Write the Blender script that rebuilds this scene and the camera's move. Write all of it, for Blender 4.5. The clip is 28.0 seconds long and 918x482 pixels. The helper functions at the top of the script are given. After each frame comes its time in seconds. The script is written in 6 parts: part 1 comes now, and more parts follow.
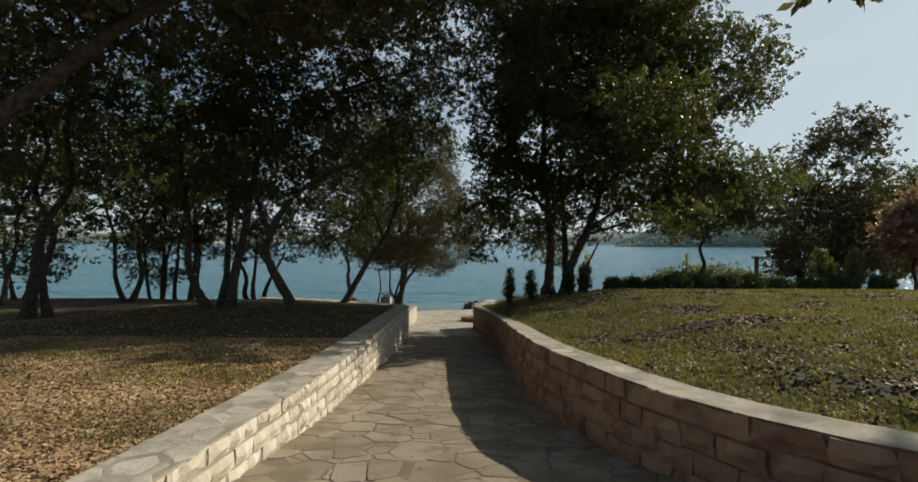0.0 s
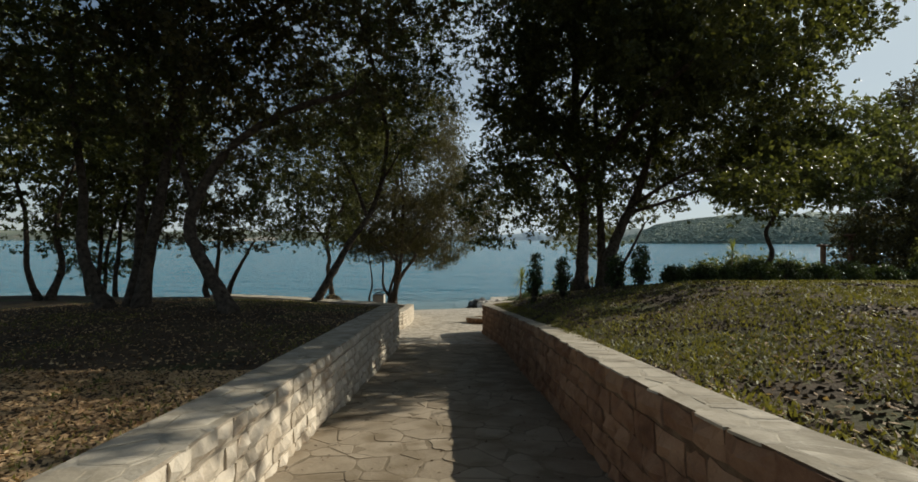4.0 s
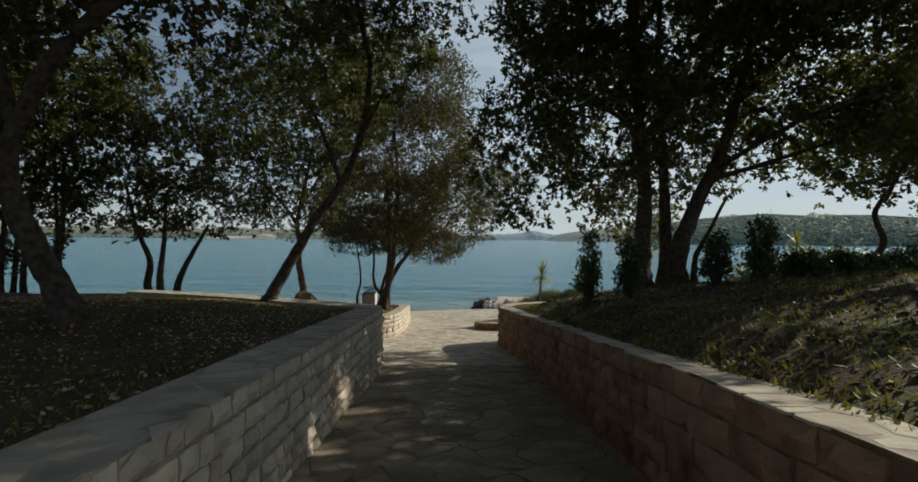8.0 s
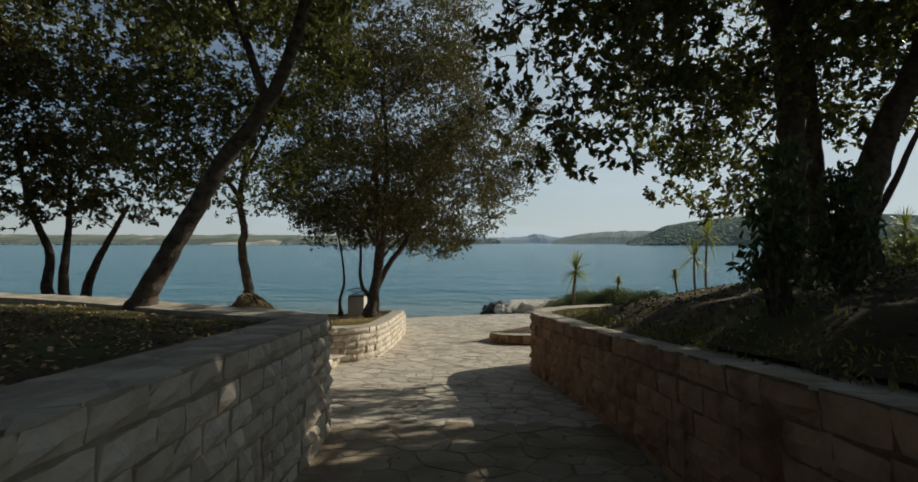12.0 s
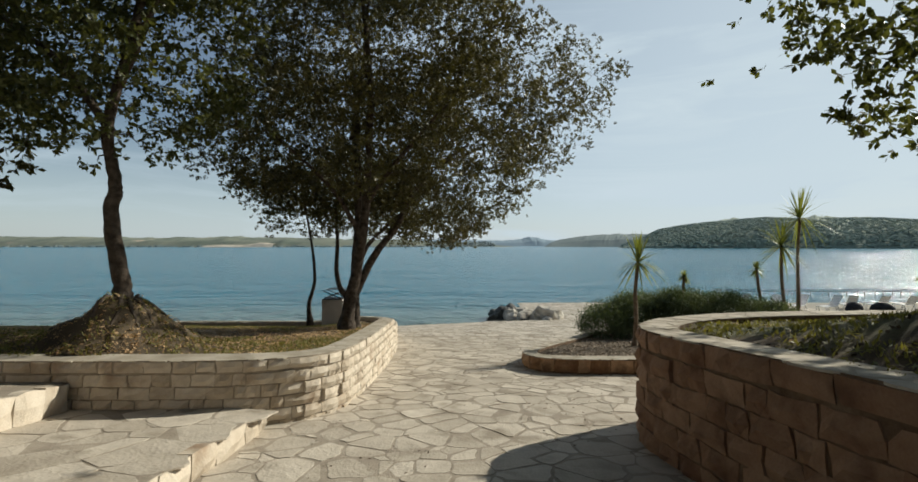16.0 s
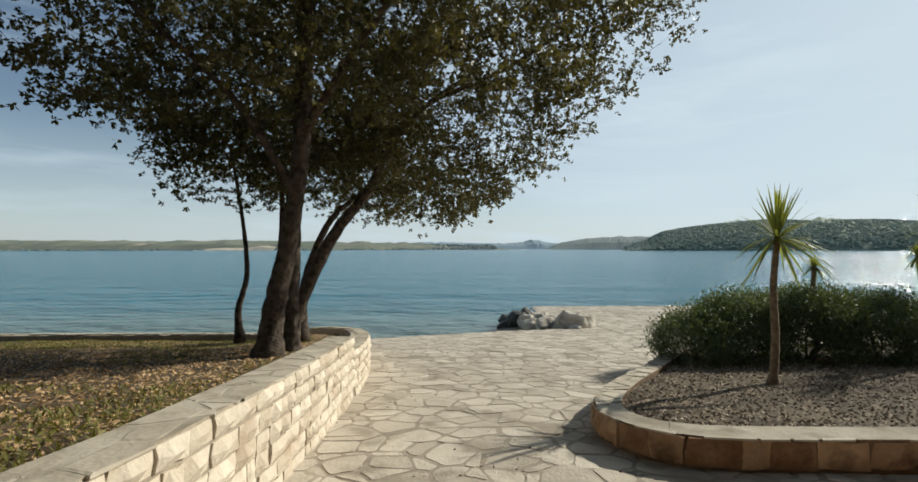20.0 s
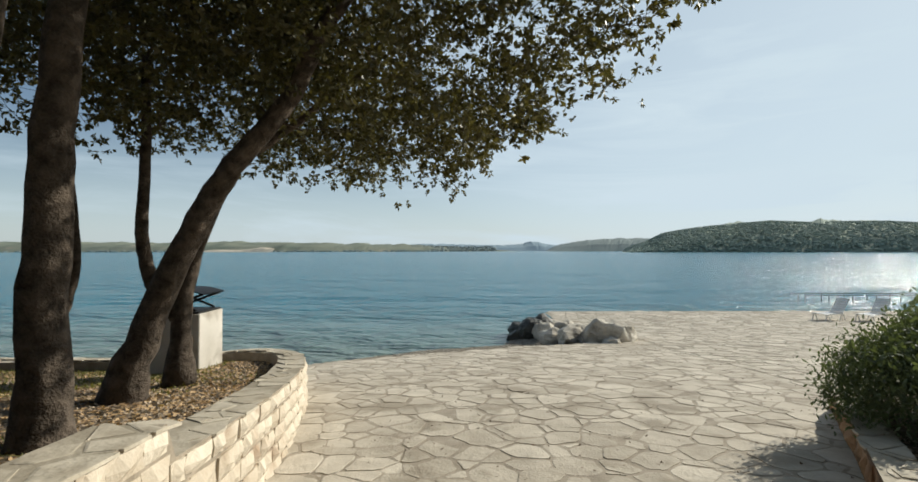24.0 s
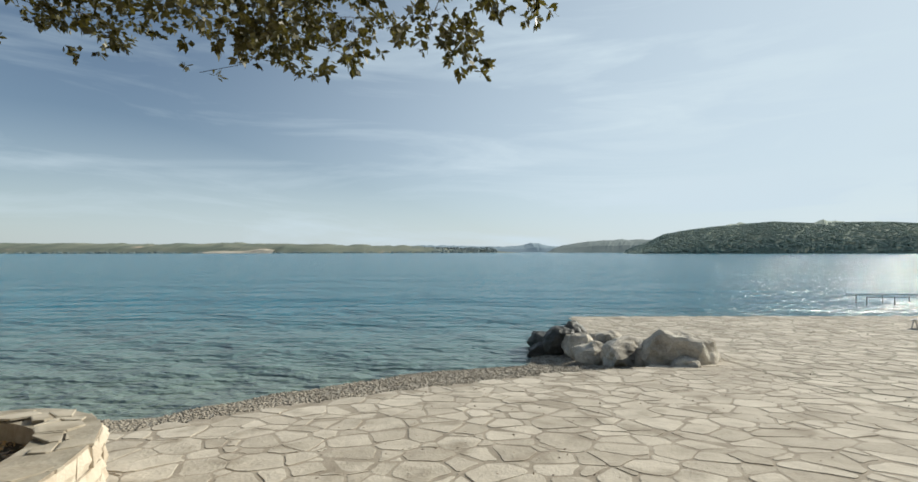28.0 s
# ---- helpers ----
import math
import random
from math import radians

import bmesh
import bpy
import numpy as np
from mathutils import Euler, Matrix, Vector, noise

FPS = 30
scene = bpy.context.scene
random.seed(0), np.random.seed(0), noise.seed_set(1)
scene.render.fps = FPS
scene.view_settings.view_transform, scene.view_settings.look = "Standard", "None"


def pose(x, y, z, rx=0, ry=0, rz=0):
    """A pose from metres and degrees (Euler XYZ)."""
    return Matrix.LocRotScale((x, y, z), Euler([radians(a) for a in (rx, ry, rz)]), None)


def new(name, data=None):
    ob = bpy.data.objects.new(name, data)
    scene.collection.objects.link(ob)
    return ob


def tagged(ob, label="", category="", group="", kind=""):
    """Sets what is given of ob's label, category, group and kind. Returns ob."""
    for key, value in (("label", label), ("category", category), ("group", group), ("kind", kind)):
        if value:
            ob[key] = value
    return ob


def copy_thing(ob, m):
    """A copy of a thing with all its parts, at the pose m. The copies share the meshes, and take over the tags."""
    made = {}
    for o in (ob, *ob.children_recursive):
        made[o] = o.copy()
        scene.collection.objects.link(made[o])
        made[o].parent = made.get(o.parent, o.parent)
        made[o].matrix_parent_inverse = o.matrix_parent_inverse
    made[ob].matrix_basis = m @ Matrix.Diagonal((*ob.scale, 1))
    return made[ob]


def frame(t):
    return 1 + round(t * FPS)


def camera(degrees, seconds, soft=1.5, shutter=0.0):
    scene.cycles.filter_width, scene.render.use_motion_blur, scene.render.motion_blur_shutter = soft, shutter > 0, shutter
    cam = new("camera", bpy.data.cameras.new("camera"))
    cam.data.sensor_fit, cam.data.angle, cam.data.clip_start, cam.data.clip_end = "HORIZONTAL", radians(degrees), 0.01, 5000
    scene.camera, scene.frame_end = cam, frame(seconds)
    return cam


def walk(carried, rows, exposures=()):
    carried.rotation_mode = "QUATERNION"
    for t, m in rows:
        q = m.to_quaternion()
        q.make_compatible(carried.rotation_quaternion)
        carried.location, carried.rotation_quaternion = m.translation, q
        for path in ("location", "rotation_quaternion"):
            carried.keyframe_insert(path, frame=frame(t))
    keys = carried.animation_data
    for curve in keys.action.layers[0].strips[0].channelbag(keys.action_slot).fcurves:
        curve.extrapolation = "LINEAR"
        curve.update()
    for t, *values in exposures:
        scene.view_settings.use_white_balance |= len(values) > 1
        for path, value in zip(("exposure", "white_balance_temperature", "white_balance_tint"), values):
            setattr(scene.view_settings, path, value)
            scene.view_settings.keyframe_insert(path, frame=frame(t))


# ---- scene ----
cam = camera(88.0, 28.0, soft=1.65)
EXPOSURES = [(0.0, -0.08, 6450, 6), (6.0, -0.15, 6400, 6), (8.0, -0.20, 6400, 6), (11.0, -0.30, 6370, 6), (13.0, -0.20, 6350, 6), (16.0, 0.0, 6320, 6), (28.0, 0.12, 6250, 6)]
PATH = [  # seconds, x, y, z, yaw, pitch, lean to the left
    (0.0, 0.403, 3.453, 7.485, -0.28, 0.12, 0.24),
    (1.0, 0.397, 4.794, 7.417, -0.23, -0.07, 0.23),
    (2.0, 0.363, 6.210, 7.252, -0.16, -0.17, 0.20),
    (3.0, 0.312, 7.629, 7.028, -0.10, -0.21, 0.16),
    (4.0, 0.256, 8.988, 6.807, -0.06, -0.19, 0.14),
    (5.0, 0.201, 10.258, 6.637, -0.07, -0.16, 0.16),
    (6.0, 0.133, 11.544, 6.490, -0.09, -0.16, 0.26),
    (7.0, 0.045, 12.943, 6.329, -0.07, -0.24, 0.43),
    (8.0, -0.017, 14.389, 6.158, 0.05, -0.28, 0.56),
    (9.0, -0.018, 15.799, 5.984, 0.30, -0.21, 0.53),
    (10.0, -0.016, 17.195, 5.802, 0.55, -0.06, 0.36),
    (11.0, -0.075, 18.609, 5.606, 0.64, 0.09, 0.13),
    (12.0, -0.186, 20.017, 5.415, 0.57, 0.21, -0.06),
    (13.0, -0.329, 21.395, 5.246, 0.37, 0.30, -0.10),
    (14.0, -0.494, 22.769, 5.092, 0.13, 0.38, -0.05),
    (15.0, -0.669, 24.171, 4.939, -0.05, 0.46, 0.00),
    (16.0, -0.798, 25.589, 4.775, -0.17, 0.56, 0.01),
    (17.0, -0.836, 27.004, 4.596, -0.22, 0.70, -0.06),
    (18.0, -0.832, 28.419, 4.418, -0.18, 0.82, -0.13),
    (19.0, -0.843, 29.830, 4.262, -0.06, 0.89, -0.14),
    (20.0, -0.874, 31.193, 4.148, 0.07, 0.93, -0.10),
    (21.0, -0.915, 32.470, 4.079, 0.13, 0.98, -0.02),
    (22.0, -0.944, 33.691, 4.005, 0.11, 1.04, 0.01),
    (23.0, -0.944, 34.899, 3.879, 0.04, 1.09, -0.02),
    (24.0, -0.928, 36.115, 3.730, -0.02, 1.15, -0.08),
    (25.0, -0.915, 37.349, 3.595, -0.04, 1.21, -0.09),
    (26.0, -0.922, 38.587, 3.471, -0.02, 1.27, -0.08),
    (27.0, -0.965, 39.811, 3.353, 0.01, 1.32, -0.06),
    (28.0, -1.066, 41.008, 3.270, 0.04, 1.33, -0.07),
]

walk(cam, [(t, pose(x, y, z, 90 + pitch, 0, yaw) @ pose(0, 0, 0, 0, 0, lean)) for t, x, y, z, yaw, pitch, lean in PATH], EXPOSURES)

# ---- sky and sun ----
SUN_AZ, SUN_EL = radians(61), radians(29)  # azimuth clockwise from +y
world = bpy.data.worlds.new("sky")
scene.world = world
world.use_nodes = True
wn, wl = world.node_tree.nodes, world.node_tree.links
wn.clear()
sky = wn.new("ShaderNodeTexSky")
sky.sky_type, sky.sun_disc, sky.sun_elevation, sky.sun_rotation = "NISHITA", False, SUN_EL, SUN_AZ
sky.air_density, sky.dust_density, sky.ozone_density = 1.0, 0.6, 1.1
co = wn.new("ShaderNodeTexCoord")
mp = wn.new("ShaderNodeMapping")
mp.inputs["Scale"].default_value = (1.2, 1.9, 9.0)
mp.inputs["Rotation"].default_value = (0.0, radians(9), radians(20))
cl = wn.new("ShaderNodeTexNoise")
cl.inputs["Scale"].default_value, cl.inputs["Detail"].default_value, cl.inputs["Roughness"].default_value = 1.7, 7.0, 0.6
cl.inputs["Distortion"].default_value = 0.6
cr = wn.new("ShaderNodeMapRange")
cr.inputs["From Min"].default_value, cr.inputs["From Max"].default_value, cr.inputs["To Max"].default_value = 0.47, 0.78, 0.38
# thin high haze, thickest low down and towards the sun
nrm = wn.new("ShaderNodeVectorMath")
nrm.operation = "DOT_PRODUCT"
nrm.inputs[1].default_value = (math.sin(SUN_AZ), math.cos(SUN_AZ), -0.25)
hz = wn.new("ShaderNodeMapRange")
hz.interpolation_type = "SMOOTHSTEP"
hz.inputs["From Min"].default_value, hz.inputs["From Max"].default_value = -0.25, 0.95
hz.inputs["To Min"].default_value, hz.inputs["To Max"].default_value = 0.06, 0.88
sep = wn.new("ShaderNodeSeparateXYZ")
low = wn.new("ShaderNodeMapRange")
low.interpolation_type = "SMOOTHSTEP"
low.inputs["From Min"].default_value, low.inputs["From Max"].default_value = 0.30, -0.02
low.inputs["To Min"].default_value, low.inputs["To Max"].default_value = 0.0, 0.72
both = wn.new("ShaderNodeMath")
both.operation = "MAXIMUM"
wl.new(co.outputs["Generated"], sep.inputs[0])
wl.new(sep.outputs["Z"], low.inputs["Value"])
away = wn.new("ShaderNodeMapRange")
away.interpolation_type = "SMOOTHSTEP"
away.inputs["From Min"].default_value, away.inputs["From Max"].default_value = -0.9, 0.1
away.inputs["To Min"].default_value, away.inputs["To Max"].default_value = 0.3, 1.0
dim = wn.new("ShaderNodeMath")
dim.operation = "MULTIPLY"
wl.new(nrm.outputs["Value"], away.inputs["Value"])
wl.new(away.outputs["Result"], dim.inputs[0])
wl.new(low.outputs["Result"], dim.inputs[1])
wl.new(dim.outputs[0], both.inputs[0])
fac = wn.new("ShaderNodeMath")
fac.operation = "ADD"
fac.use_clamp = True
mx = wn.new("ShaderNodeMix")
mx.data_type = "RGBA"
mx.inputs[7].default_value = (8.0, 9.1, 9.9, 1)
bg = wn.new("ShaderNodeBackground")
bg.inputs["Strength"].default_value = 0.075
ow = wn.new("ShaderNodeOutputWorld")
wl.new(co.outputs["Generated"], mp.inputs["Vector"])
wl.new(co.outputs["Generated"], nrm.inputs[0])
wl.new(nrm.outputs["Value"], hz.inputs["Value"])
wl.new(mp.outputs["Vector"], cl.inputs["Vector"])
wl.new(cl.outputs["Fac"], cr.inputs["Value"])
wl.new(cr.outputs["Result"], fac.inputs[0])
wl.new(hz.outputs["Result"], both.inputs[1])
wl.new(both.outputs[0], fac.inputs[1])
wl.new(fac.outputs[0], mx.inputs[0])
wl.new(sky.outputs["Color"], mx.inputs[6])
wl.new(mx.outputs[2], bg.inputs["Color"])
wl.new(bg.outputs["Background"], ow.inputs["Surface"])
sun_data = bpy.data.lights.new("sun", "SUN")
sun_data.energy, sun_data.angle, sun_data.color = 5.0, radians(0.6), (1.0, 0.92, 0.79)
sun = new("sun", sun_data)
sdir = Vector((math.sin(SUN_AZ) * math.cos(SUN_EL), math.cos(SUN_AZ) * math.cos(SUN_EL), math.sin(SUN_EL)))
sun.matrix_world = Matrix.Translation((30, 30, 60)) @ (-sdir).to_track_quat("-Z", "Y").to_matrix().to_4x4()


# ---- materials ----
def material(name, dark, light, scale=3.0, rough=0.85, bump=0.3, fine=40.0, stain=None, stain_scale=0.7, metal=0.0, by_object=0.0, by_island=0.0, fine_mix=0.35, bump_distance=0.02, stain_at=(0.52, 0.68)):
    """A surface with grain at two scales, stains of their own shape, and variation from piece to piece."""
    m = bpy.data.materials.new(name)
    m.use_nodes = True
    n, l = m.node_tree.nodes, m.node_tree.links
    b = n["Principled BSDF"]
    b.inputs["Roughness"].default_value, b.inputs["Metallic"].default_value = rough, metal
    b.inputs["Specular IOR Level"].default_value = 0.2 if rough >= 0.85 else 0.4
    tc = n.new("ShaderNodeTexCoord")
    geo = n.new("ShaderNodeNewGeometry")
    big, small = n.new("ShaderNodeTexNoise"), n.new("ShaderNodeTexNoise")
    for t, s, d in ((big, scale, 5.0), (small, fine, 3.0)):
        t.inputs["Scale"].default_value, t.inputs["Detail"].default_value = s, d
        l.new(geo.outputs["Position"], t.inputs["Vector"])
    add = n.new("ShaderNodeMath")
    add.operation = "MULTIPLY_ADD"
    l.new(small.outputs["Fac"], add.inputs[0])
    add.inputs[1].default_value = fine_mix
    l.new(big.outputs["Fac"], add.inputs[2])
    last = add
    if by_object or by_island:
        if by_object:
            src = n.new("ShaderNodeObjectInfo").outputs["Random"]
        else:
            src = geo.outputs["Random Per Island"]
        v = n.new("ShaderNodeMath")
        v.operation = "MULTIPLY_ADD"
        l.new(src, v.inputs[0])
        v.inputs[1].default_value = by_object or by_island
        l.new(add.outputs[0], v.inputs[2])
        last = v
    mid = 0.5 + fine_mix * 0.5 + (by_object or by_island) * 0.5
    rng = n.new("ShaderNodeMapRange")
    spread = 0.22 + (by_object or by_island) * 0.45
    rng.inputs["From Min"].default_value, rng.inputs["From Max"].default_value = mid - spread, mid + spread
    l.new(last.outputs[0], rng.inputs["Value"])
    mix = n.new("ShaderNodeMix")
    mix.data_type = "RGBA"
    mix.inputs[6].default_value, mix.inputs[7].default_value = (*dark, 1), (*light, 1)
    l.new(rng.outputs["Result"], mix.inputs[0])
    colour = mix.outputs[2]
    if stain:
        st = n.new("ShaderNodeTexNoise")
        st.inputs["Scale"].default_value, st.inputs["Detail"].default_value = stain_scale, 6.0
        l.new(geo.outputs["Position"], st.inputs["Vector"])
        sr = n.new("ShaderNodeMapRange")
        sr.inputs["From Min"].default_value, sr.inputs["From Max"].default_value = stain_at
        l.new(st.outputs["Fac"], sr.inputs["Value"])
        sm = n.new("ShaderNodeMix")
        sm.data_type = "RGBA"
        l.new(sr.outputs["Result"], sm.inputs[0])
        l.new(colour, sm.inputs[6])
        sm.inputs[7].default_value = (*stain, 1)
        colour = sm.outputs[2]
    l.new(colour, b.inputs["Base Color"])
    if bump:
        bp = n.new("ShaderNodeBump")
        bp.inputs["Strength"].default_value, bp.inputs["Distance"].default_value = bump, bump_distance
        l.new(add.outputs[0], bp.inputs["Height"])
        l.new(bp.outputs["Normal"], b.inputs["Normal"])
    return m


def leaf_material(name, dark, light, trans=0.35, rough=0.45):
    m = material(name, dark, light, scale=0.9, rough=rough, bump=0, fine=6.0, by_island=0.5)
    n, l = m.node_tree.nodes, m.node_tree.links
    b = n["Principled BSDF"]
    tr = n.new("ShaderNodeBsdfTranslucent")
    src = b.inputs["Base Color"].links[0].from_socket
    warm = n.new("ShaderNodeMix")
    warm.data_type, warm.blend_type = "RGBA", "MULTIPLY"
    warm.inputs[0].default_value = 1.0
    warm.inputs[7].default_value = (1.6, 1.5, 0.7, 1)
    l.new(src, warm.inputs[6])
    l.new(warm.outputs[2], tr.inputs["Color"])
    sh = n.new("ShaderNodeMixShader")
    sh.inputs[0].default_value = trans
    l.new(b.outputs[0], sh.inputs[1])
    l.new(tr.outputs[0], sh.inputs[2])
    l.new(sh.outputs[0], n["Material Output"].inputs["Surface"])
    return m


STONE = material("limestone", (0.43, 0.355, 0.265), (0.68, 0.605, 0.495), 5.0, 0.9, 0.6, 45, stain=(0.27, 0.175, 0.105), stain_scale=1.9, by_object=0.5, bump_distance=0.03, stain_at=(0.57, 0.78))
# brown stone set darker, with the east wall's shade put into the colour
SHADED_BROWN_STONE = material("shaded_brown_limestone", (0.175, 0.0874, 0.0506), (0.396, 0.253, 0.161), 5.0, 0.9, 0.8, 45, stain=(0.12, 0.0644, 0.0386), stain_scale=2.4, by_object=0.5, bump_distance=0.03, stain_at=(0.54, 0.74))
SHADED_BROWN_ROWS = material("shaded_brown_limestone_rows", (0.175, 0.0874, 0.0506), (0.396, 0.253, 0.161), 5.0, 0.9, 0.8, 45, stain=(0.12, 0.0644, 0.0386), stain_scale=2.4, by_island=0.5, bump_distance=0.03, stain_at=(0.54, 0.74))
CAP = material("cap_stone", (0.368, 0.317, 0.244), (0.589, 0.529, 0.432), 4.0, 0.92, 0.8, 30, stain=(0.331, 0.285, 0.216), stain_scale=2.6, by_object=0.5, stain_at=(0.50, 0.66))
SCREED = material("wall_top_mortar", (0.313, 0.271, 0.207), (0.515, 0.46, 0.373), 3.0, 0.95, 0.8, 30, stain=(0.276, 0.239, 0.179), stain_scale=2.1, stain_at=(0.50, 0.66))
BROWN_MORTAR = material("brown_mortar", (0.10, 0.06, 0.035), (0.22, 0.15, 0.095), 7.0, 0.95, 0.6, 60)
KERB_STONE = material("orange_limestone", (0.17, 0.085, 0.042), (0.52, 0.34, 0.20), 4.0, 0.9, 0.9, 35, stain=(0.09, 0.055, 0.035), stain_scale=2.5, by_object=0.6, bump_distance=0.03, stain_at=(0.53, 0.70))
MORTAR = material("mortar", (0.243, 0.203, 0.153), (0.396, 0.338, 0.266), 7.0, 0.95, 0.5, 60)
FLAG = material("flagstone", (0.375, 0.325, 0.258), (0.63, 0.565, 0.468), 3.4, 0.88, 0.9, 30, stain=(0.325, 0.28, 0.218), stain_scale=1.7, by_object=0.6, stain_at=(0.52, 0.66), bump_distance=0.03)
FLAGS = material("flagstones", (0.375, 0.325, 0.258), (0.63, 0.565, 0.468), 3.4, 0.88, 0.9, 30, stain=(0.325, 0.28, 0.218), stain_scale=1.7, by_island=0.6, stain_at=(0.52, 0.66), bump_distance=0.03)
JOINT = material("paving_joint", (0.25, 0.21, 0.163), (0.43, 0.375, 0.30), 3.4, 0.95, 0.9, 50, stain=(0.29, 0.245, 0.19), stain_scale=1.7, stain_at=(0.52, 0.66))
JOINT_GREY = material("grey_paving_joint", (0.24, 0.215, 0.165), (0.38, 0.345, 0.275), 2.2, 0.95, 0.9, 50, stain=(0.30, 0.265, 0.205), stain_scale=0.8, stain_at=(0.50, 0.66))
DUSTY = dict(stain=(0.215, 0.168, 0.112), stain_scale=1.6, stain_at=(0.48, 0.64))
DUSTY_FLAG = material("dusty_flagstone", (0.232, 0.185, 0.129), (0.404, 0.335, 0.249), 2.2, 0.9, 0.6, 26, by_object=0.5, **DUSTY)
DUSTY_FLAGS = material("dusty_flagstones", (0.232, 0.185, 0.129), (0.404, 0.335, 0.249), 2.2, 0.9, 0.6, 26, by_island=0.5, **DUSTY)
DUSTY_JOINT = material("dusty_joint", (0.146, 0.116, 0.0774), (0.284, 0.228, 0.163), 2.5, 0.95, 0.8, 50, **DUSTY)
LAWN = material("lawn_soil", (0.035, 0.026, 0.016), (0.125, 0.088, 0.052), 1.2, 0.95, 0.8, 30, stain=(0.075, 0.085, 0.028), stain_scale=0.5, bump_distance=0.05)
SOIL = material("planter_soil", (0.045, 0.034, 0.022), (0.15, 0.115, 0.075), 2.5, 0.95, 0.8, 45, bump_distance=0.04)
GRASS = leaf_material("grass_blades", (0.075, 0.075, 0.02), (0.26, 0.245, 0.065), 0.3, 0.6)
LITTER = leaf_material("dry_leaves", (0.20, 0.102, 0.042), (0.74, 0.53, 0.30), 0.15, 0.7)
BARK = material("oak_bark", (0.035, 0.027, 0.02), (0.14, 0.11, 0.085), 9.0, 0.95, 1.0, 60, bump_distance=0.05)
PALM_BARK = material("palm_bark", (0.12, 0.085, 0.055), (0.30, 0.23, 0.16), 12.0, 0.95, 0.9, 60)
LEAF = leaf_material("oak_leaves", (0.03, 0.042, 0.015), (0.14, 0.15, 0.052), 0.34)
LEAF_OLIVE = leaf_material("olive_oak_leaves", (0.03, 0.032, 0.013), (0.155, 0.14, 0.056), 0.26)
LEAF_PALE = leaf_material("pale_green_leaves", (0.045, 0.062, 0.025), (0.17, 0.19, 0.078), 0.36)
LEAF_RED = leaf_material("reddish_leaves", (0.18, 0.11, 0.09), (0.40, 0.29, 0.24), 0.35)
SHRUB = leaf_material("shrub_leaves", (0.02, 0.035, 0.012), (0.08, 0.11, 0.03), 0.2)
ROSEMARY = leaf_material("bush_leaves", (0.04, 0.058, 0.032), (0.14, 0.18, 0.09), 0.28, 0.6)
PALM_LEAF = leaf_material("palm_leaves", (0.10, 0.13, 0.03), (0.30, 0.33, 0.10), 0.35)
ROCK = material("shore_rock", (0.33, 0.29, 0.235), (0.74, 0.68, 0.58), 2.2, 0.9, 0.9, 25, stain=(0.16, 0.145, 0.12), stain_scale=1.1, bump_distance=0.06, stain_at=(0.56, 0.72))
ROCK_DARK = material("wet_rock", (0.02, 0.02, 0.016), (0.10, 0.095, 0.08), 3.0, 0.5, 0.9, 30, bump_distance=0.06)
PEBBLE = material("pebble_beach", (0.16, 0.135, 0.105), (0.50, 0.45, 0.37), 9.0, 0.85, 1.0, 35, by_island=0.4, bump_distance=0.04)
CONCRETE = material("plinth_render", (0.46, 0.42, 0.36), (0.64, 0.60, 0.54), 1.5, 0.9, 0.25, 60, stain=(0.34, 0.30, 0.25), stain_scale=1.8)
IRON = material("black_iron", (0.012, 0.012, 0.012), (0.04, 0.038, 0.036), 6.0, 0.55, 0.15, 50, metal=0.6)
PLASTIC = material("white_plastic", (0.70, 0.68, 0.64), (0.82, 0.80, 0.77), 2.0, 0.45, 0.02, 30)
# distance haze is painted into the far forest's pale base colour
HAZE_FOREST = material("haze_pale_forest", (0.25, 0.295, 0.245), (0.33, 0.37, 0.295), 0.012, 0.95, 0, 0.06, by_island=0.06)
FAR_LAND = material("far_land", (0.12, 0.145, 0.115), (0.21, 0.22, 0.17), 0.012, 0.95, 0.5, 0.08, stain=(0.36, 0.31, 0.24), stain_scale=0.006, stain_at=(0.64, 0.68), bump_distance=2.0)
# both hill colours below carry painted distance haze
HAZE_FOREST_FAR = material("haze_blue_wooded_hills", (0.15, 0.19, 0.19), (0.20, 0.235, 0.225), 0.02, 0.95, 0.6, 0.1, bump_distance=2.0)
HAZE_HILL = material("haze_blue_hills", (0.20, 0.27, 0.32), (0.26, 0.33, 0.37), 0.01, 1.0, 0.2, 0.05)
QUARRY = material("pale_cliff", (0.42, 0.36, 0.28), (0.70, 0.62, 0.50), 0.05, 0.95, 0.5, 0.3)
CLOD = material("dark_earth_clods", (0.035, 0.026, 0.016), (0.13, 0.095, 0.06), 6.0, 0.95, 0, 40, by_island=0.5)
LITTER_GREY = leaf_material("bed_chippings", (0.14, 0.10, 0.068), (0.56, 0.455, 0.345), 0.0, 0.9)
LITTER_DARK = leaf_material("dark_dry_leaves", (0.05, 0.03, 0.018), (0.16, 0.10, 0.06), 0.1, 0.7)
GALVANISED = material("galvanised_steel", (0.40, 0.40, 0.39), (0.60, 0.60, 0.58), 6.0, 0.5, 0.1, 50, metal=0.7)
IRON_CLOTH = material("dark_cloth", (0.012, 0.013, 0.016), (0.04, 0.04, 0.045), 5.0, 0.9, 0.4, 60)
RUST_WOOD = material("brown_timber", (0.10, 0.055, 0.03), (0.22, 0.13, 0.08), 5.0, 0.8, 0.4, 50)


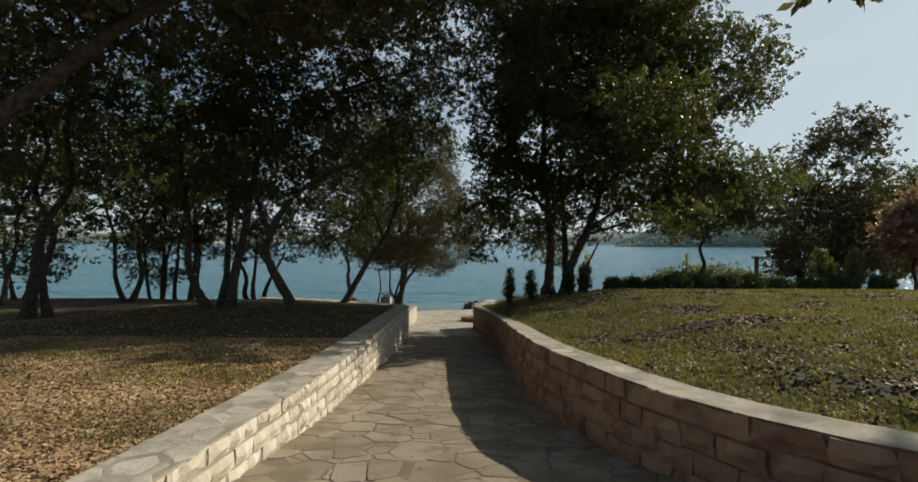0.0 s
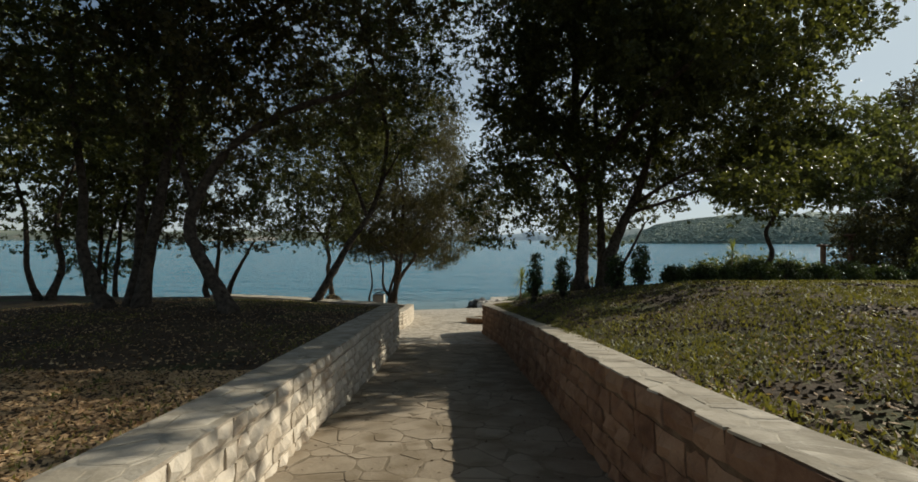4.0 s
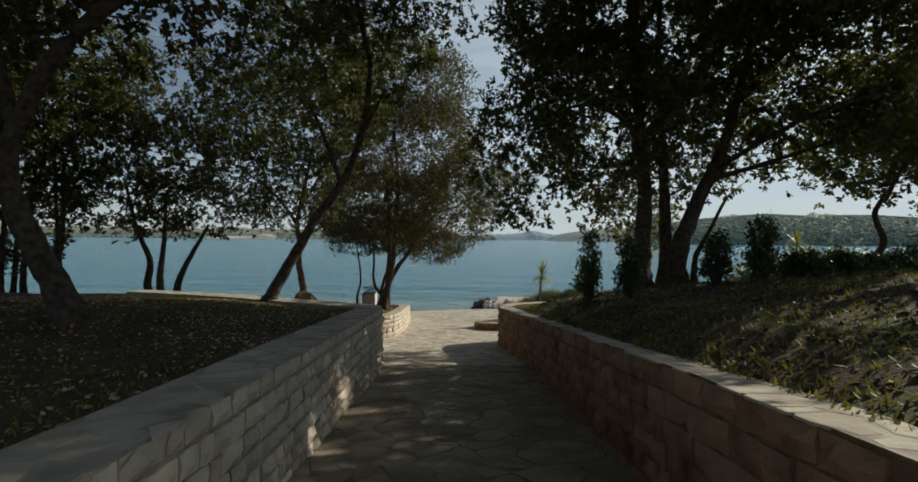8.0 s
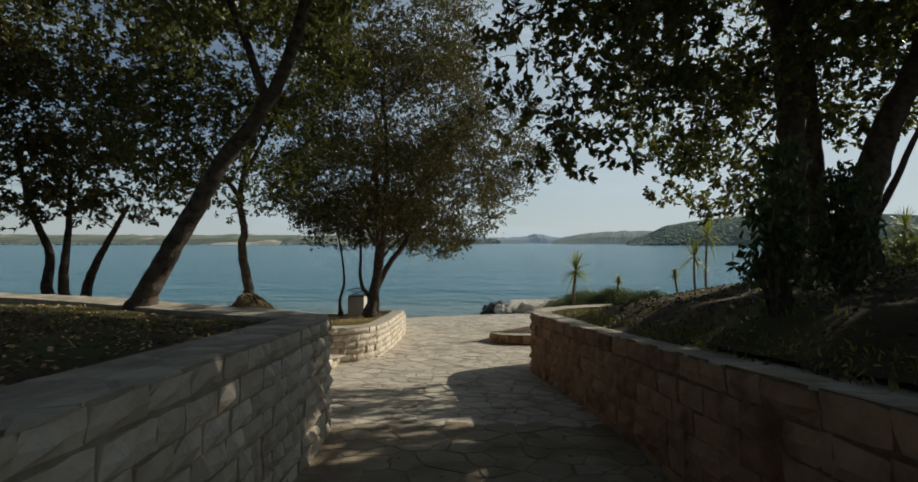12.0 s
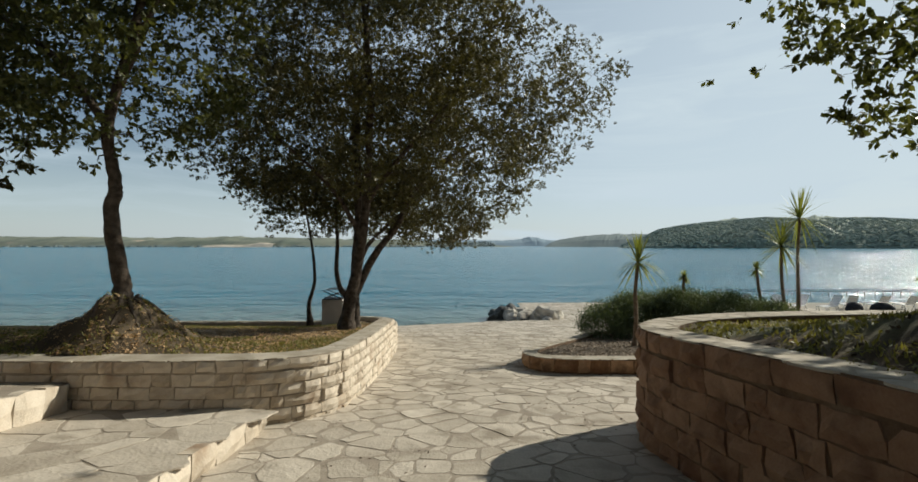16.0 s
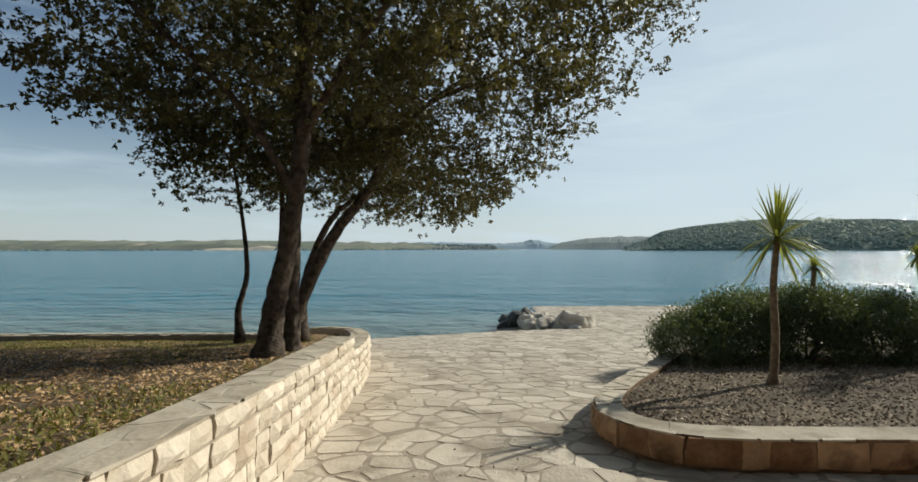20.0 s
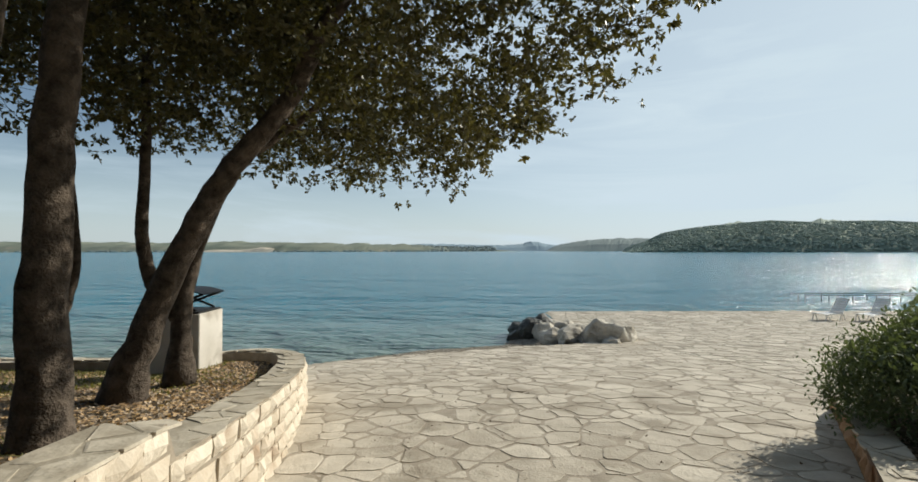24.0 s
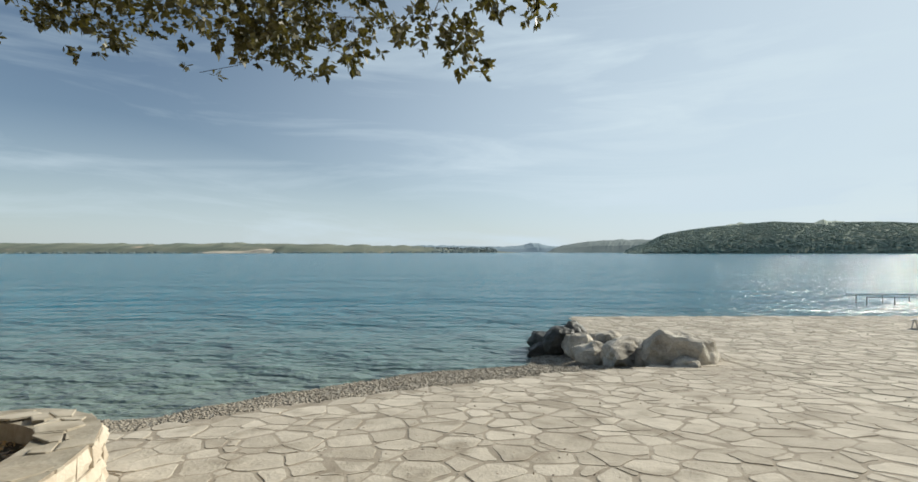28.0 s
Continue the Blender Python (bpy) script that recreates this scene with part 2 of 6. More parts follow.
def water_material():
    m = bpy.data.materials.new("sea_water")
    m.use_nodes = True
    n, l = m.node_tree.nodes, m.node_tree.links
    b = n["Principled BSDF"]
    b.inputs["Roughness"].default_value = 0.16
    b.inputs["IOR"].default_value = 1.33
    geo = n.new("ShaderNodeNewGeometry")
    sep = n.new("ShaderNodeSeparateXYZ")
    l.new(geo.outputs["Position"], sep.inputs[0])
    off = n.new("ShaderNodeTexNoise")
    off.inputs["Scale"].default_value, off.inputs["Detail"].default_value = 0.06, 4.0
    l.new(geo.outputs["Position"], off.inputs["Vector"])
    # depth of the water grows from the beach outwards
    dep = n.new("ShaderNodeMath")
    dep.operation = "MULTIPLY_ADD"
    l.new(off.outputs["Fac"], dep.inputs[0])
    dep.inputs[1].default_value = 12.0
    l.new(sep.outputs["Y"], dep.inputs[2])
    ramp = n.new("ShaderNodeMapRange")
    ramp.inputs["From Min"].default_value, ramp.inputs["From Max"].default_value = 55.0, 76.0
    l.new(dep.outputs[0], ramp.inputs["Value"])
    mix = n.new("ShaderNodeMix")
    mix.data_type = "RGBA"
    mix.inputs[6].default_value, mix.inputs[7].default_value = (0.17, 0.215, 0.18, 1), (0.014, 0.15, 0.215, 1)
    l.new(ramp.outputs["Result"], mix.inputs[0])
    l.new(mix.outputs[2], b.inputs["Base Color"])
    heights = []
    for s, stretch, w in ((0.035, 0.22, 1.5), (0.12, 0.3, 1.1), (0.42, 0.45, 0.8), (1.2, 0.55, 0.5), (3.4, 0.65, 0.19)):
        mp = n.new("ShaderNodeMapping")
        mp.inputs["Scale"].default_value = (stretch, 1.0, 1.0)
        mp.inputs["Rotation"].default_value = (0, 0, radians(14))
        l.new(geo.outputs["Position"], mp.inputs["Vector"])
        t = n.new("ShaderNodeTexNoise")
        t.inputs["Scale"].default_value, t.inputs["Detail"].default_value = s, 3.0
        l.new(mp.outputs["Vector"], t.inputs["Vector"])
        mu = n.new("ShaderNodeMath")
        mu.operation = "MULTIPLY"
        mu.inputs[1].default_value = w
        l.new(t.outputs["Fac"], mu.inputs[0])
        heights.append(mu)
    total = heights[0]
    for h in heights[1:]:
        a = n.new("ShaderNodeMath")
        l.new(total.outputs[0], a.inputs[0])
        l.new(h.outputs[0], a.inputs[1])
        total = a
    bp = n.new("ShaderNodeBump")
    bp.inputs["Strength"].default_value, bp.inputs["Distance"].default_value = 1.0, 1.25
    l.new(total.outputs[0], bp.inputs["Height"])
    l.new(bp.outputs["Normal"], b.inputs["Normal"])
    return m


WATER = water_material()


# ---- mesh helpers ----
def mesh_of(name, verts, faces, mat, smooth=False):
    """A mesh from an array of places and an array or list of faces."""
    me = bpy.data.meshes.new(name)
    verts = np.asarray(verts, dtype=np.float32)
    if isinstance(faces, np.ndarray):
        k = faces.shape[1]
        loops, starts, totals = faces.ravel(), np.arange(len(faces)) * k, np.full(len(faces), k)
    else:
        totals = np.array([len(f) for f in faces])
        starts = np.concatenate([[0], np.cumsum(totals)[:-1]])
        loops = np.array([i for f in faces for i in f])
    me.vertices.add(len(verts))
    me.vertices.foreach_set("co", verts.ravel())
    me.loops.add(len(loops))
    me.loops.foreach_set("vertex_index", loops.astype(np.int32))
    me.polygons.add(len(totals))
    me.polygons.foreach_set("loop_start", starts.astype(np.int32))
    me.polygons.foreach_set("loop_total", totals.astype(np.int32))
    me.polygons.foreach_set("use_smooth", np.full(len(totals), smooth, dtype=bool))
    me.update(calc_edges=True)
    me.validate()
    me.materials.append(mat)
    return me


def part(name, data, parent, label=""):
    """One mesh object under a thing or under a part."""
    ob = new(name, data)
    ob.parent = parent
    return tagged(ob, label)


def empty(name, at, label, category, group="", kind=""):
    ob = new(name)
    ob.location = at
    return tagged(ob, label, category, group, kind)


def tube(points, radii, sides=8, wobble=0.0, rng=None):
    """Places and faces of a tapered, closed tube along a line of points."""
    pts = np.asarray(points, dtype=float)
    verts, faces = [], []
    up = np.array((0.31, 0.17, 0.93))
    for i, p in enumerate(pts):
        d = pts[min(i + 1, len(pts) - 1)] - pts[max(i - 1, 0)]
        d /= np.linalg.norm(d) + 1e-9
        ref = up if abs(d @ up) < 0.9 else np.array((1.0, 0, 0))
        a = np.cross(d, ref)
        a /= np.linalg.norm(a)
        b = np.cross(d, a)
        for k in range(sides):
            w = 2 * math.pi * k / sides
            r = radii[i] * (1 + (wobble * (rng.random() - 0.5) if rng else 0))
            verts.append(p + r * (math.cos(w) * a + math.sin(w) * b))
    n = len(pts)
    for i in range(n - 1):
        for k in range(sides):
            k2 = (k + 1) % sides
            faces.append((i * sides + k, i * sides + k2, (i + 1) * sides + k2, (i + 1) * sides + k))
    faces.append(tuple(range(sides - 1, -1, -1)))
    faces.append(tuple(range((n - 1) * sides, n * sides)))
    return verts, faces


def join(*pieces):
    verts, faces = [], []
    for v, f in pieces:
        o = len(verts)
        verts.extend(v)
        faces.extend(tuple(i + o for i in q) for q in f)
    return verts, faces


def box_piece(size, rough=0.0, bevel=0.0, rng=None):
    """A block centred on the origin, bevelled and a little uneven, as places and faces."""
    bm = bmesh.new()
    bmesh.ops.create_cube(bm, size=1)
    for v in bm.verts:
        v.co = Vector((v.co.x * size[0], v.co.y * size[1], v.co.z * size[2]))
    if bevel:
        bmesh.ops.bevel(bm, geom=list(bm.edges), offset=bevel, segments=1, affect="EDGES")
    if rng:
        for v in bm.verts:
            v.co += Vector((rng.uniform(-rough, rough), rng.uniform(-rough, rough), rng.uniform(-rough, rough)))
    bm.verts.index_update()
    out = [v.co.copy() for v in bm.verts], [tuple(v.index for v in f.verts) for f in bm.faces]
    bm.free()
    return out


def leaf_quads(centres, length, width, rng, droop=0.2, up=0.0, ways=None):
    """Small pointed leaves (two triangles, folded) at the given places."""
    n = len(centres)
    d = rng.normal(size=(n, 3))
    d[:, 2] = d[:, 2] * 0.7 - droop + up
    if ways is not None:
        d = ways.copy()
    d /= np.linalg.norm(d, axis=1)[:, None]
    s = np.cross(d, rng.normal(size=(n, 3)))
    s /= np.linalg.norm(s, axis=1)[:, None]
    ln = (length * rng.uniform(0.65, 1.3, n))[:, None]
    wd = (width * rng.uniform(0.7, 1.25, n))[:, None]
    v = np.empty((n, 4, 3))
    v[:, 0] = centres - d * ln * 0.5
    v[:, 1] = centres + s * wd * 0.5 + d * ln * 0.05
    v[:, 2] = centres + d * ln * 0.5
    v[:, 3] = centres - s * wd * 0.5 + d * ln * 0.05
    idx = np.arange(n * 4).reshape(n, 4)
    return v.reshape(-1, 3), idx


# ---- levels of the ground ----
RAMP_Y = [-30, 3.5, 6.2, 9.0, 11.6, 14.4, 17.2, 20.0, 22.8, 25.6, 28.4, 31.2, 33.7, 36.1, 38.6, 41.0, 45.3, 50.4, 56, 60, 200]
RAMP_Z = [7.6, 5.76, 5.50, 5.07, 4.75, 4.42, 4.06, 3.69, 3.37, 3.06, 2.72, 2.43, 2.24, 2.01, 1.77, 1.56, 1.25, 0.75, 0.42, 0.32, 0.32]
LTOP_Y, LTOP_Z = [-20, 3, 8, 13, 19.8, 26.2], [7.0, 6.0, 5.70, 5.36, 4.92, 4.46]
RTOP_Y, RTOP_Z = [-20, 5, 9.5, 13, 18, 24, 28, 31.5, 34], [7.0, 6.15, 5.95, 5.62, 5.15, 4.45, 4.02, 3.76, 3.74]


def paving_z(x, y):
    return float(np.interp(y, RAMP_Y, RAMP_Z))


def left_top(y):
    return float(np.interp(y, LTOP_Y, LTOP_Z))


def right_top(y):
    return float(np.interp(y, RTOP_Y, RTOP_Z))


def bed_top(y, x=-3.0):
    """Top of the wall of the bed by the water; it falls off to the west along the shore."""
    return 3.27 - 0.105 * (y - 31.8) - 0.20 * smooth(-4.6, -7.0, x) * smooth(38.0, 44.0, y)


def bed_wall_top(x, y):
    """The coping of that wall, with one step down on the way."""
    return 3.27 - 0.074 * (y - 31.8) if y < 38.88 else bed_top(y, x)


def smooth(a, b, v):
    t = min(max((v - a) / (b - a), 0.0), 1.0)
    return t * t * (3 - 2 * t)


def left_lawn_z(x, y):
    z = 6.22 - 0.068 * y - 0.06 + 0.10 * noise.noise((x * 0.22, y * 0.22, 3.0)) * smooth(-2.2, -4.5, x)
    z += 0.30 * math.exp(-((x + 8.5) / 4.0) ** 2 - ((y - 23) / 4.5) ** 2)
    return z


def right_lawn_z(x, y):
    z = right_top(y) - 0.06 + (0.45 * smooth(1.8, 3.0, x) * smooth(13.0, 21.0, y) + 0.55 * smooth(2.4, 6.5, x) * smooth(6.0, 14.0, y)) * smooth(32.5, 28.0, y)
    return z + 0.06 * noise.noise((x * 0.3, y * 0.3, 8.0)) * smooth(2.4, 4.0, x)


def bed_z(x, y):
    mound = 0.72 * math.exp(-(((x + 6.15) / 0.75) ** 2 + ((y - 33.3) / 0.8) ** 2)) + 0.24 * math.exp(-(((x + 7.6) / 2.4) ** 2 + ((y - 33.5) / 1.1) ** 2))
    mound *= 1 + 0.45 * noise.fractal((x * 1.9, y * 1.9, 6.0), 1.0, 2.0, 3)
    rise = 0.35 * smooth(-7.0, -12.0, x) * smooth(41, 33, y)
    return bed_top(y, x) - 0.07 - 0.13 * smooth(38.5, 43.0, y) + mound + rise + 0.03 * noise.noise((x * 0.9, y * 0.9, 1.0))


# ---- the large structure ----
def inside(poly, x, y):
    hit = False
    for (x1, y1), (x2, y2) in zip(poly, poly[1:] + poly[:1]):
        if (y1 > y) != (y2 > y) and x < (x2 - x1) * (y - y1) / (y2 - y1) + x1:
            hit = not hit
    return hit


def inside_many(poly, x, y):
    hit = np.zeros(len(x), dtype=bool)
    for (x1, y1), (x2, y2) in zip(poly, poly[1:] + poly[:1]):
        if y1 != y2:
            hit ^= ((y1 > y) != (y2 > y)) & (x < (x2 - x1) * (y - y1) / (y2 - y1) + x1)
    return hit


def sheet(name, poly, height, step, mat, label, category, kind="structure"):
    """A sheet of ground over a plan polygon, cut to it cell by cell."""
    xs, ys = [p[0] for p in poly], [p[1] for p in poly]
    nx, ny = int((max(xs) - min(xs)) / step) + 1, int((max(ys) - min(ys)) / step) + 1
    ids, verts, faces = {}, [], []

    def corner(i, j):
        if (i, j) not in ids:
            ids[i, j] = len(verts)
            x, y = min(xs) + i * step, min(ys) + j * step
            verts.append((x, y, height(x, y)))
        return ids[i, j]

    for i in range(nx):
        for j in range(ny):
            if inside(poly, min(xs) + (i + 0.5) * step, min(ys) + (j + 0.5) * step):
                faces.append((corner(i, j), corner(i + 1, j), corner(i + 1, j + 1), corner(i, j + 1)))
    ob = new(name, mesh_of(name, verts, np.array(faces), mat, True))
    return tagged(ob, label, category, kind=kind)


SHORE = [(-40, 45.9), (-9, 46.1), (-5.2, 46.7), (-3.4, 48.4), (-1.7, 49.6), (0.0, 50.6), (1.8, 51.4), (3.4, 51.9), (4.9, 52.5), (4.2, 54.5), (3.4, 57), (3.6, 60), (4.1, 62.8), (60, 62.8)]
PAVED = SHORE[1:] + [(60, -12), (-14, -12), (-14, 46.0)]

gy = [-3000, -60, -20, 3.5, 14, 26, 36, 43, 45, 48, 52, 3000]
gz = [7.0, 7.0, 6.3, 5.1, 3.9, 2.5, 1.5, 0.7, 0.1, -1.2, -1.8, -1.8]
gx = [-3000, -200, -40, 0, 40, 200, 3000]
ground = new("ground", mesh_of("ground", [(x, y, z - 0.02) for y, z in zip(gy, gz) for x in gx],
    np.array([(r * 7 + c, r * 7 + c + 1, r * 7 + c + 8, r * 7 + c + 7) for r in range(11) for c in range(6)]), LAWN))
tagged(ground, "bare brown earth under lawns and paving", "ground", kind="structure")

slope_path = sheet("path", [(60, 26.4), (60, -12), (-14, -12), (-14, 26.4)], lambda x, y: paving_z(x, y) - 0.001, 0.4, DUSTY_JOINT, "dusty brown crazy paving on a sloping path", "path")
paving = sheet("paving_1", SHORE[1:9] + [(5.4, 52.6), (5.4, 26.4), (-14, 26.4), (-14, 46.0)], lambda x, y: paving_z(x, y) - 0.001, 0.2, JOINT, "pale warm limestone crazy paving on a terrace", "paving")
paving_east = sheet("paving_2", [(5.0, 26.4), (5.0, 52.5)] + SHORE[8:] + [(60, 26.4)], lambda x, y: paving_z(x, y) - 0.004, 0.4, JOINT_GREY, "grey-mortared limestone crazy paving towards a terrace edge", "paving")
sea = new("water", mesh_of("water", [(-4000, 44.5, 0), (4000, 44.5, 0), (4000, 4500, 0), (-4000, 4500, 0)], np.array([(0, 1, 2, 3)]), WATER))
tagged(sea, "calm blue sea with small ripples in an inlet", "sea", kind="structure")


def shore_distance(x, y):
    best, z = 1e9, 0
    for (x1, y1), (x2, y2) in zip(SHORE, SHORE[1:]):
        t = ((x - x1) * (x2 - x1) + (y - y1) * (y2 - y1)) / ((x2 - x1) ** 2 + (y2 - y1) ** 2)
        t = min(max(t, 0), 1)
        px, py = x1 + t * (x2 - x1), y1 + t * (y2 - y1)
        d = math.hypot(x - px, y - py)
        if d < best:
            best, z = d, paving_z(px, py)
    return best, z


def beach_z(x, y):
    d, z = shore_distance(x, y)
    z = min(z, 1.1) - 0.10
    return z * (1 - d / (4.1 - 1.9 * smooth(53.5, 56.5, y))) + 0.05 * noise.noise((x * 0.8, y * 0.8, 0)) - 0.02


beach = sheet("beach", [(-40, 45.0), (-9, 45.4), (-5.4, 46.3), (-3.4, 48.1), (-1.7, 49.3), (0.0, 50.3), (1.8, 51.1), (3.4, 51.6), (5.1, 52.2), (4.4, 54.5), (3.8, 57.2), (1.5, 57.9), (-2, 58.5), (-40, 58)], beach_z, 0.3, PEBBLE,
    "grey and buff pebble beach sloping into the water", "beach")

LEFT_WALL = [(-2.3, -6.0), (-2.15, 2.0), (-1.85, 5.5), (-1.62, 9.0), (-1.52, 12.0), (-1.6, 17.0), (-1.7, 21.0), (-1.8, 25.6), (-1.95, 26.3), (-2.35, 26.6), (-3.6, 27.1), (-7.0, 28.6), (-10.0, 29.4)]
RIGHT_WALL = [(12.0, 4.0), (8.0, 4.6), (5.2, 5.5), (3.5, 6.6), (2.6, 7.7), (2.05, 9.2), (1.8, 11.0), (1.72, 13.0), (1.75, 18.0), (1.8, 24.0), (1.72, 27.5), (1.45, 30.0), (1.36, 31.0), (1.46, 31.6), (1.75, 32.05), (2.3, 32.5), (3.2, 32.85), (4.5, 33.1), (8.0, 33.3), (16.0, 33.3)]
BED_WALL = [(-13.0, 31.9), (-8.0, 31.8), (-4.2, 31.8), (-3.3, 31.95), (-2.7, 32.4), (-2.45, 33.2), (-2.45, 36.0), (-2.55, 39.0), (-2.85, 41.8), (-3.3, 43.6), (-3.75, 44.7), (-4.4, 45.35), (-5.4, 45.6), (-9.0, 45.6), (-16.0, 45.4)]
KERB = [(12.0, 43.6), (6.0, 43.9), (4.4, 43.0), (3.5, 41.6), (2.4, 39.95), (1.65, 38.9), (1.02, 37.8), (0.76, 37.1), (0.74, 36.6), (0.88, 36.1), (1.25, 35.75), (2.0, 35.6), (6.0, 35.6), (10.5, 35.6)]

LEFT_LAWN = [(p[0] - 0.25, p[1]) for p in LEFT_WALL[:8]] + [(-2.2, 26.1), (-3.6, 26.8), (-7.0, 28.3), (-10, 29.1), (-10.5, 32.2), (-12.9, 32.2), (-24, 33.5), (-40, 33), (-40, -6)]
RIGHT_LAWN = [(p[0], p[1] + 0.3) for p in RIGHT_WALL[:3]] + [(3.7, 6.85), (2.85, 7.9), (2.3, 9.3)] + [(p[0] + 0.28, p[1]) for p in RIGHT_WALL[6:12]] + [(1.68, 31.0), (1.78, 31.5), (2.0, 31.8), (2.5, 32.2), (3.3, 32.5), (4.6, 32.8), (8, 33.0), (16, 33.0), (45, 33.0), (45, 4.3)]
BED = [(-24, 32.2), (-8, 32.1), (-4.2, 32.1), (-3.4, 32.3), (-2.95, 32.6), (-2.75, 33.3), (-2.75, 36), (-2.85, 39), (-3.15, 41.8), (-3.6, 43.5), (-4.05, 44.5), (-4.55, 45.05), (-5.4, 45.3), (-9, 45.3), (-24, 45.1)]
PALM_BED = [(12, 43.3), (6.0, 43.6), (4.6, 42.75), (3.75, 41.4), (2.65, 39.8), (1.9, 38.75), (1.25, 37.65), (1.0, 37.05), (0.98, 36.65), (1.1, 36.3), (1.4, 36.0), (2.05, 35.85), (10.5, 35.85)]

sheet("lawn_1", LEFT_LAWN, left_lawn_z, 0.25, LAWN, "shaded worn lawn strewn with fallen leaves", "lawn")
sheet("lawn_2", RIGHT_LAWN, right_lawn_z, 0.25, LAWN, "patchy green lawn on a low rise", "lawn")
sheet("planting_bed_1", BED, bed_z, 0.18, SOIL, "brown leaf-strewn soil of a raised bed", "planting bed")
sheet("planting_bed_2", PALM_BED, lambda x, y: paving_z(x, y) + 0.24 + 0.04 * noise.noise((x, y, 4.0)), 0.2, SOIL, "grey-brown gravelly soil of a low bed", "planting bed")


def resample(line, step):
    out, carry = [], 0.0
    pts = [Vector(p) for p in line]
    # round the corners once
    soft = [pts[0]]
    for a, b in zip(pts, pts[1:]):
        soft += [a.lerp(b, 0.25), a.lerp(b, 0.75)]
    soft.append(pts[-1])
    for a, b in zip(soft, soft[1:]):
        d = (b - a).length
        if d < 1e-6:
            continue
        t = carry
        while t < d:
            out.append((a.lerp(b, t / d), (b - a).normalized()))
            t += step
        carry = t - d
    return out


def cells(x0, x1, y0, y1, size, seed, keep):
    """Irregular flagstone outlines: the cells round scattered seeds."""
    rng = random.Random(seed)
    nx, ny = int((x1 - x0) / size) + 1, int((y1 - y0) / size) + 1
    seeds = {(i, j): (x0 + (i + 0.5 + rng.uniform(-0.46, 0.46)) * size, y0 + (j + 0.5 + rng.uniform(-0.46, 0.46)) * size, rng.uniform(0.0, 0.42) if rng.random() < 0.84 else -9.0) for i in range(-2, nx + 2) for j in range(-2, ny + 2)}
    for i in range(nx):
        for j in range(ny):
            cx, cy, w = seeds[i, j]
            if w < 0 or not keep(cx, cy):
                continue
            r = size * 1.5
            poly = [(cx - r, cy - r), (cx + r, cy - r), (cx + r, cy + r), (cx - r, cy + r)]
            for a in range(-2, 3):
                for b in range(-2, 3):
                    if a or b:
                        ox, oy, ow = seeds[i + a, j + b]
                        if ow < 0:
                            continue
                        dx, dy = ox - cx, oy - cy
                        lim = (ox * ox + oy * oy - cx * cx - cy * cy) / 2 + (w - ow) * size * 0.5
                        out = []
                        for (px, py), (qx, qy) in zip(poly, poly[1:] + poly[:1]):
                            pd, qd = px * dx + py * dy - lim, qx * dx + qy * dy - lim
                            if pd <= 0:
                                out.append((px, py))
                            if (pd < 0) != (qd < 0):
                                t = pd / (pd - qd)
                                out.append((px + (qx - px) * t, py + (qy - py) * t))
                        poly = out
                        if not poly:
                            break
                if not poly:
                    break
            if len(poly) > 2:
                yield poly


def make_blocks(count, seed, rough, bulge, mat):
    """Rough-hewn blocks in a unit cube; the face is at -y."""
    rng = random.Random(seed)
    out = []
    for _ in range(count):
        verts, faces = [], []
        n = 4
        for j in range(3):
            for i in range(4):
                u, v = i / 3 - 0.5, j / 2 - 0.5
                edge = max(abs(u), abs(v)) * 2
                y = -0.5 + (0.10 if edge > 0.99 else -bulge * rng.random())
                verts.append((u + rng.uniform(-rough, rough), y + rng.uniform(-rough, rough), v + rng.uniform(-rough, rough)))
        for j in range(2):
            for i in range(3):
                a = j * n + i
                faces.append((a, a + 1, a + n + 1, a + n))
        ring = [0, 1, 2, 3, 7, 11, 10, 9, 8, 4]
        base = len(verts)
        for r in ring:
            verts.append((verts[r][0], 0.5, verts[r][2]))
        for k in range(len(ring)):
            k2 = (k + 1) % len(ring)
            faces.append((ring[k], base + k, base + k2, ring[k2]))
        out.append(mesh_of("stone", verts, faces, mat))
    return out


BLOCKS = make_blocks(18, 5, 0.055, 0.36, STONE)
BED_BLOCKS = make_blocks(16, 9, 0.045, 0.24, STONE)
SHADED_BROWN_BLOCKS = make_blocks(16, 6, 0.06, 0.34, SHADED_BROWN_STONE)
KERB_BLOCKS = make_blocks(12, 7, 0.055, 0.5, KERB_STONE)


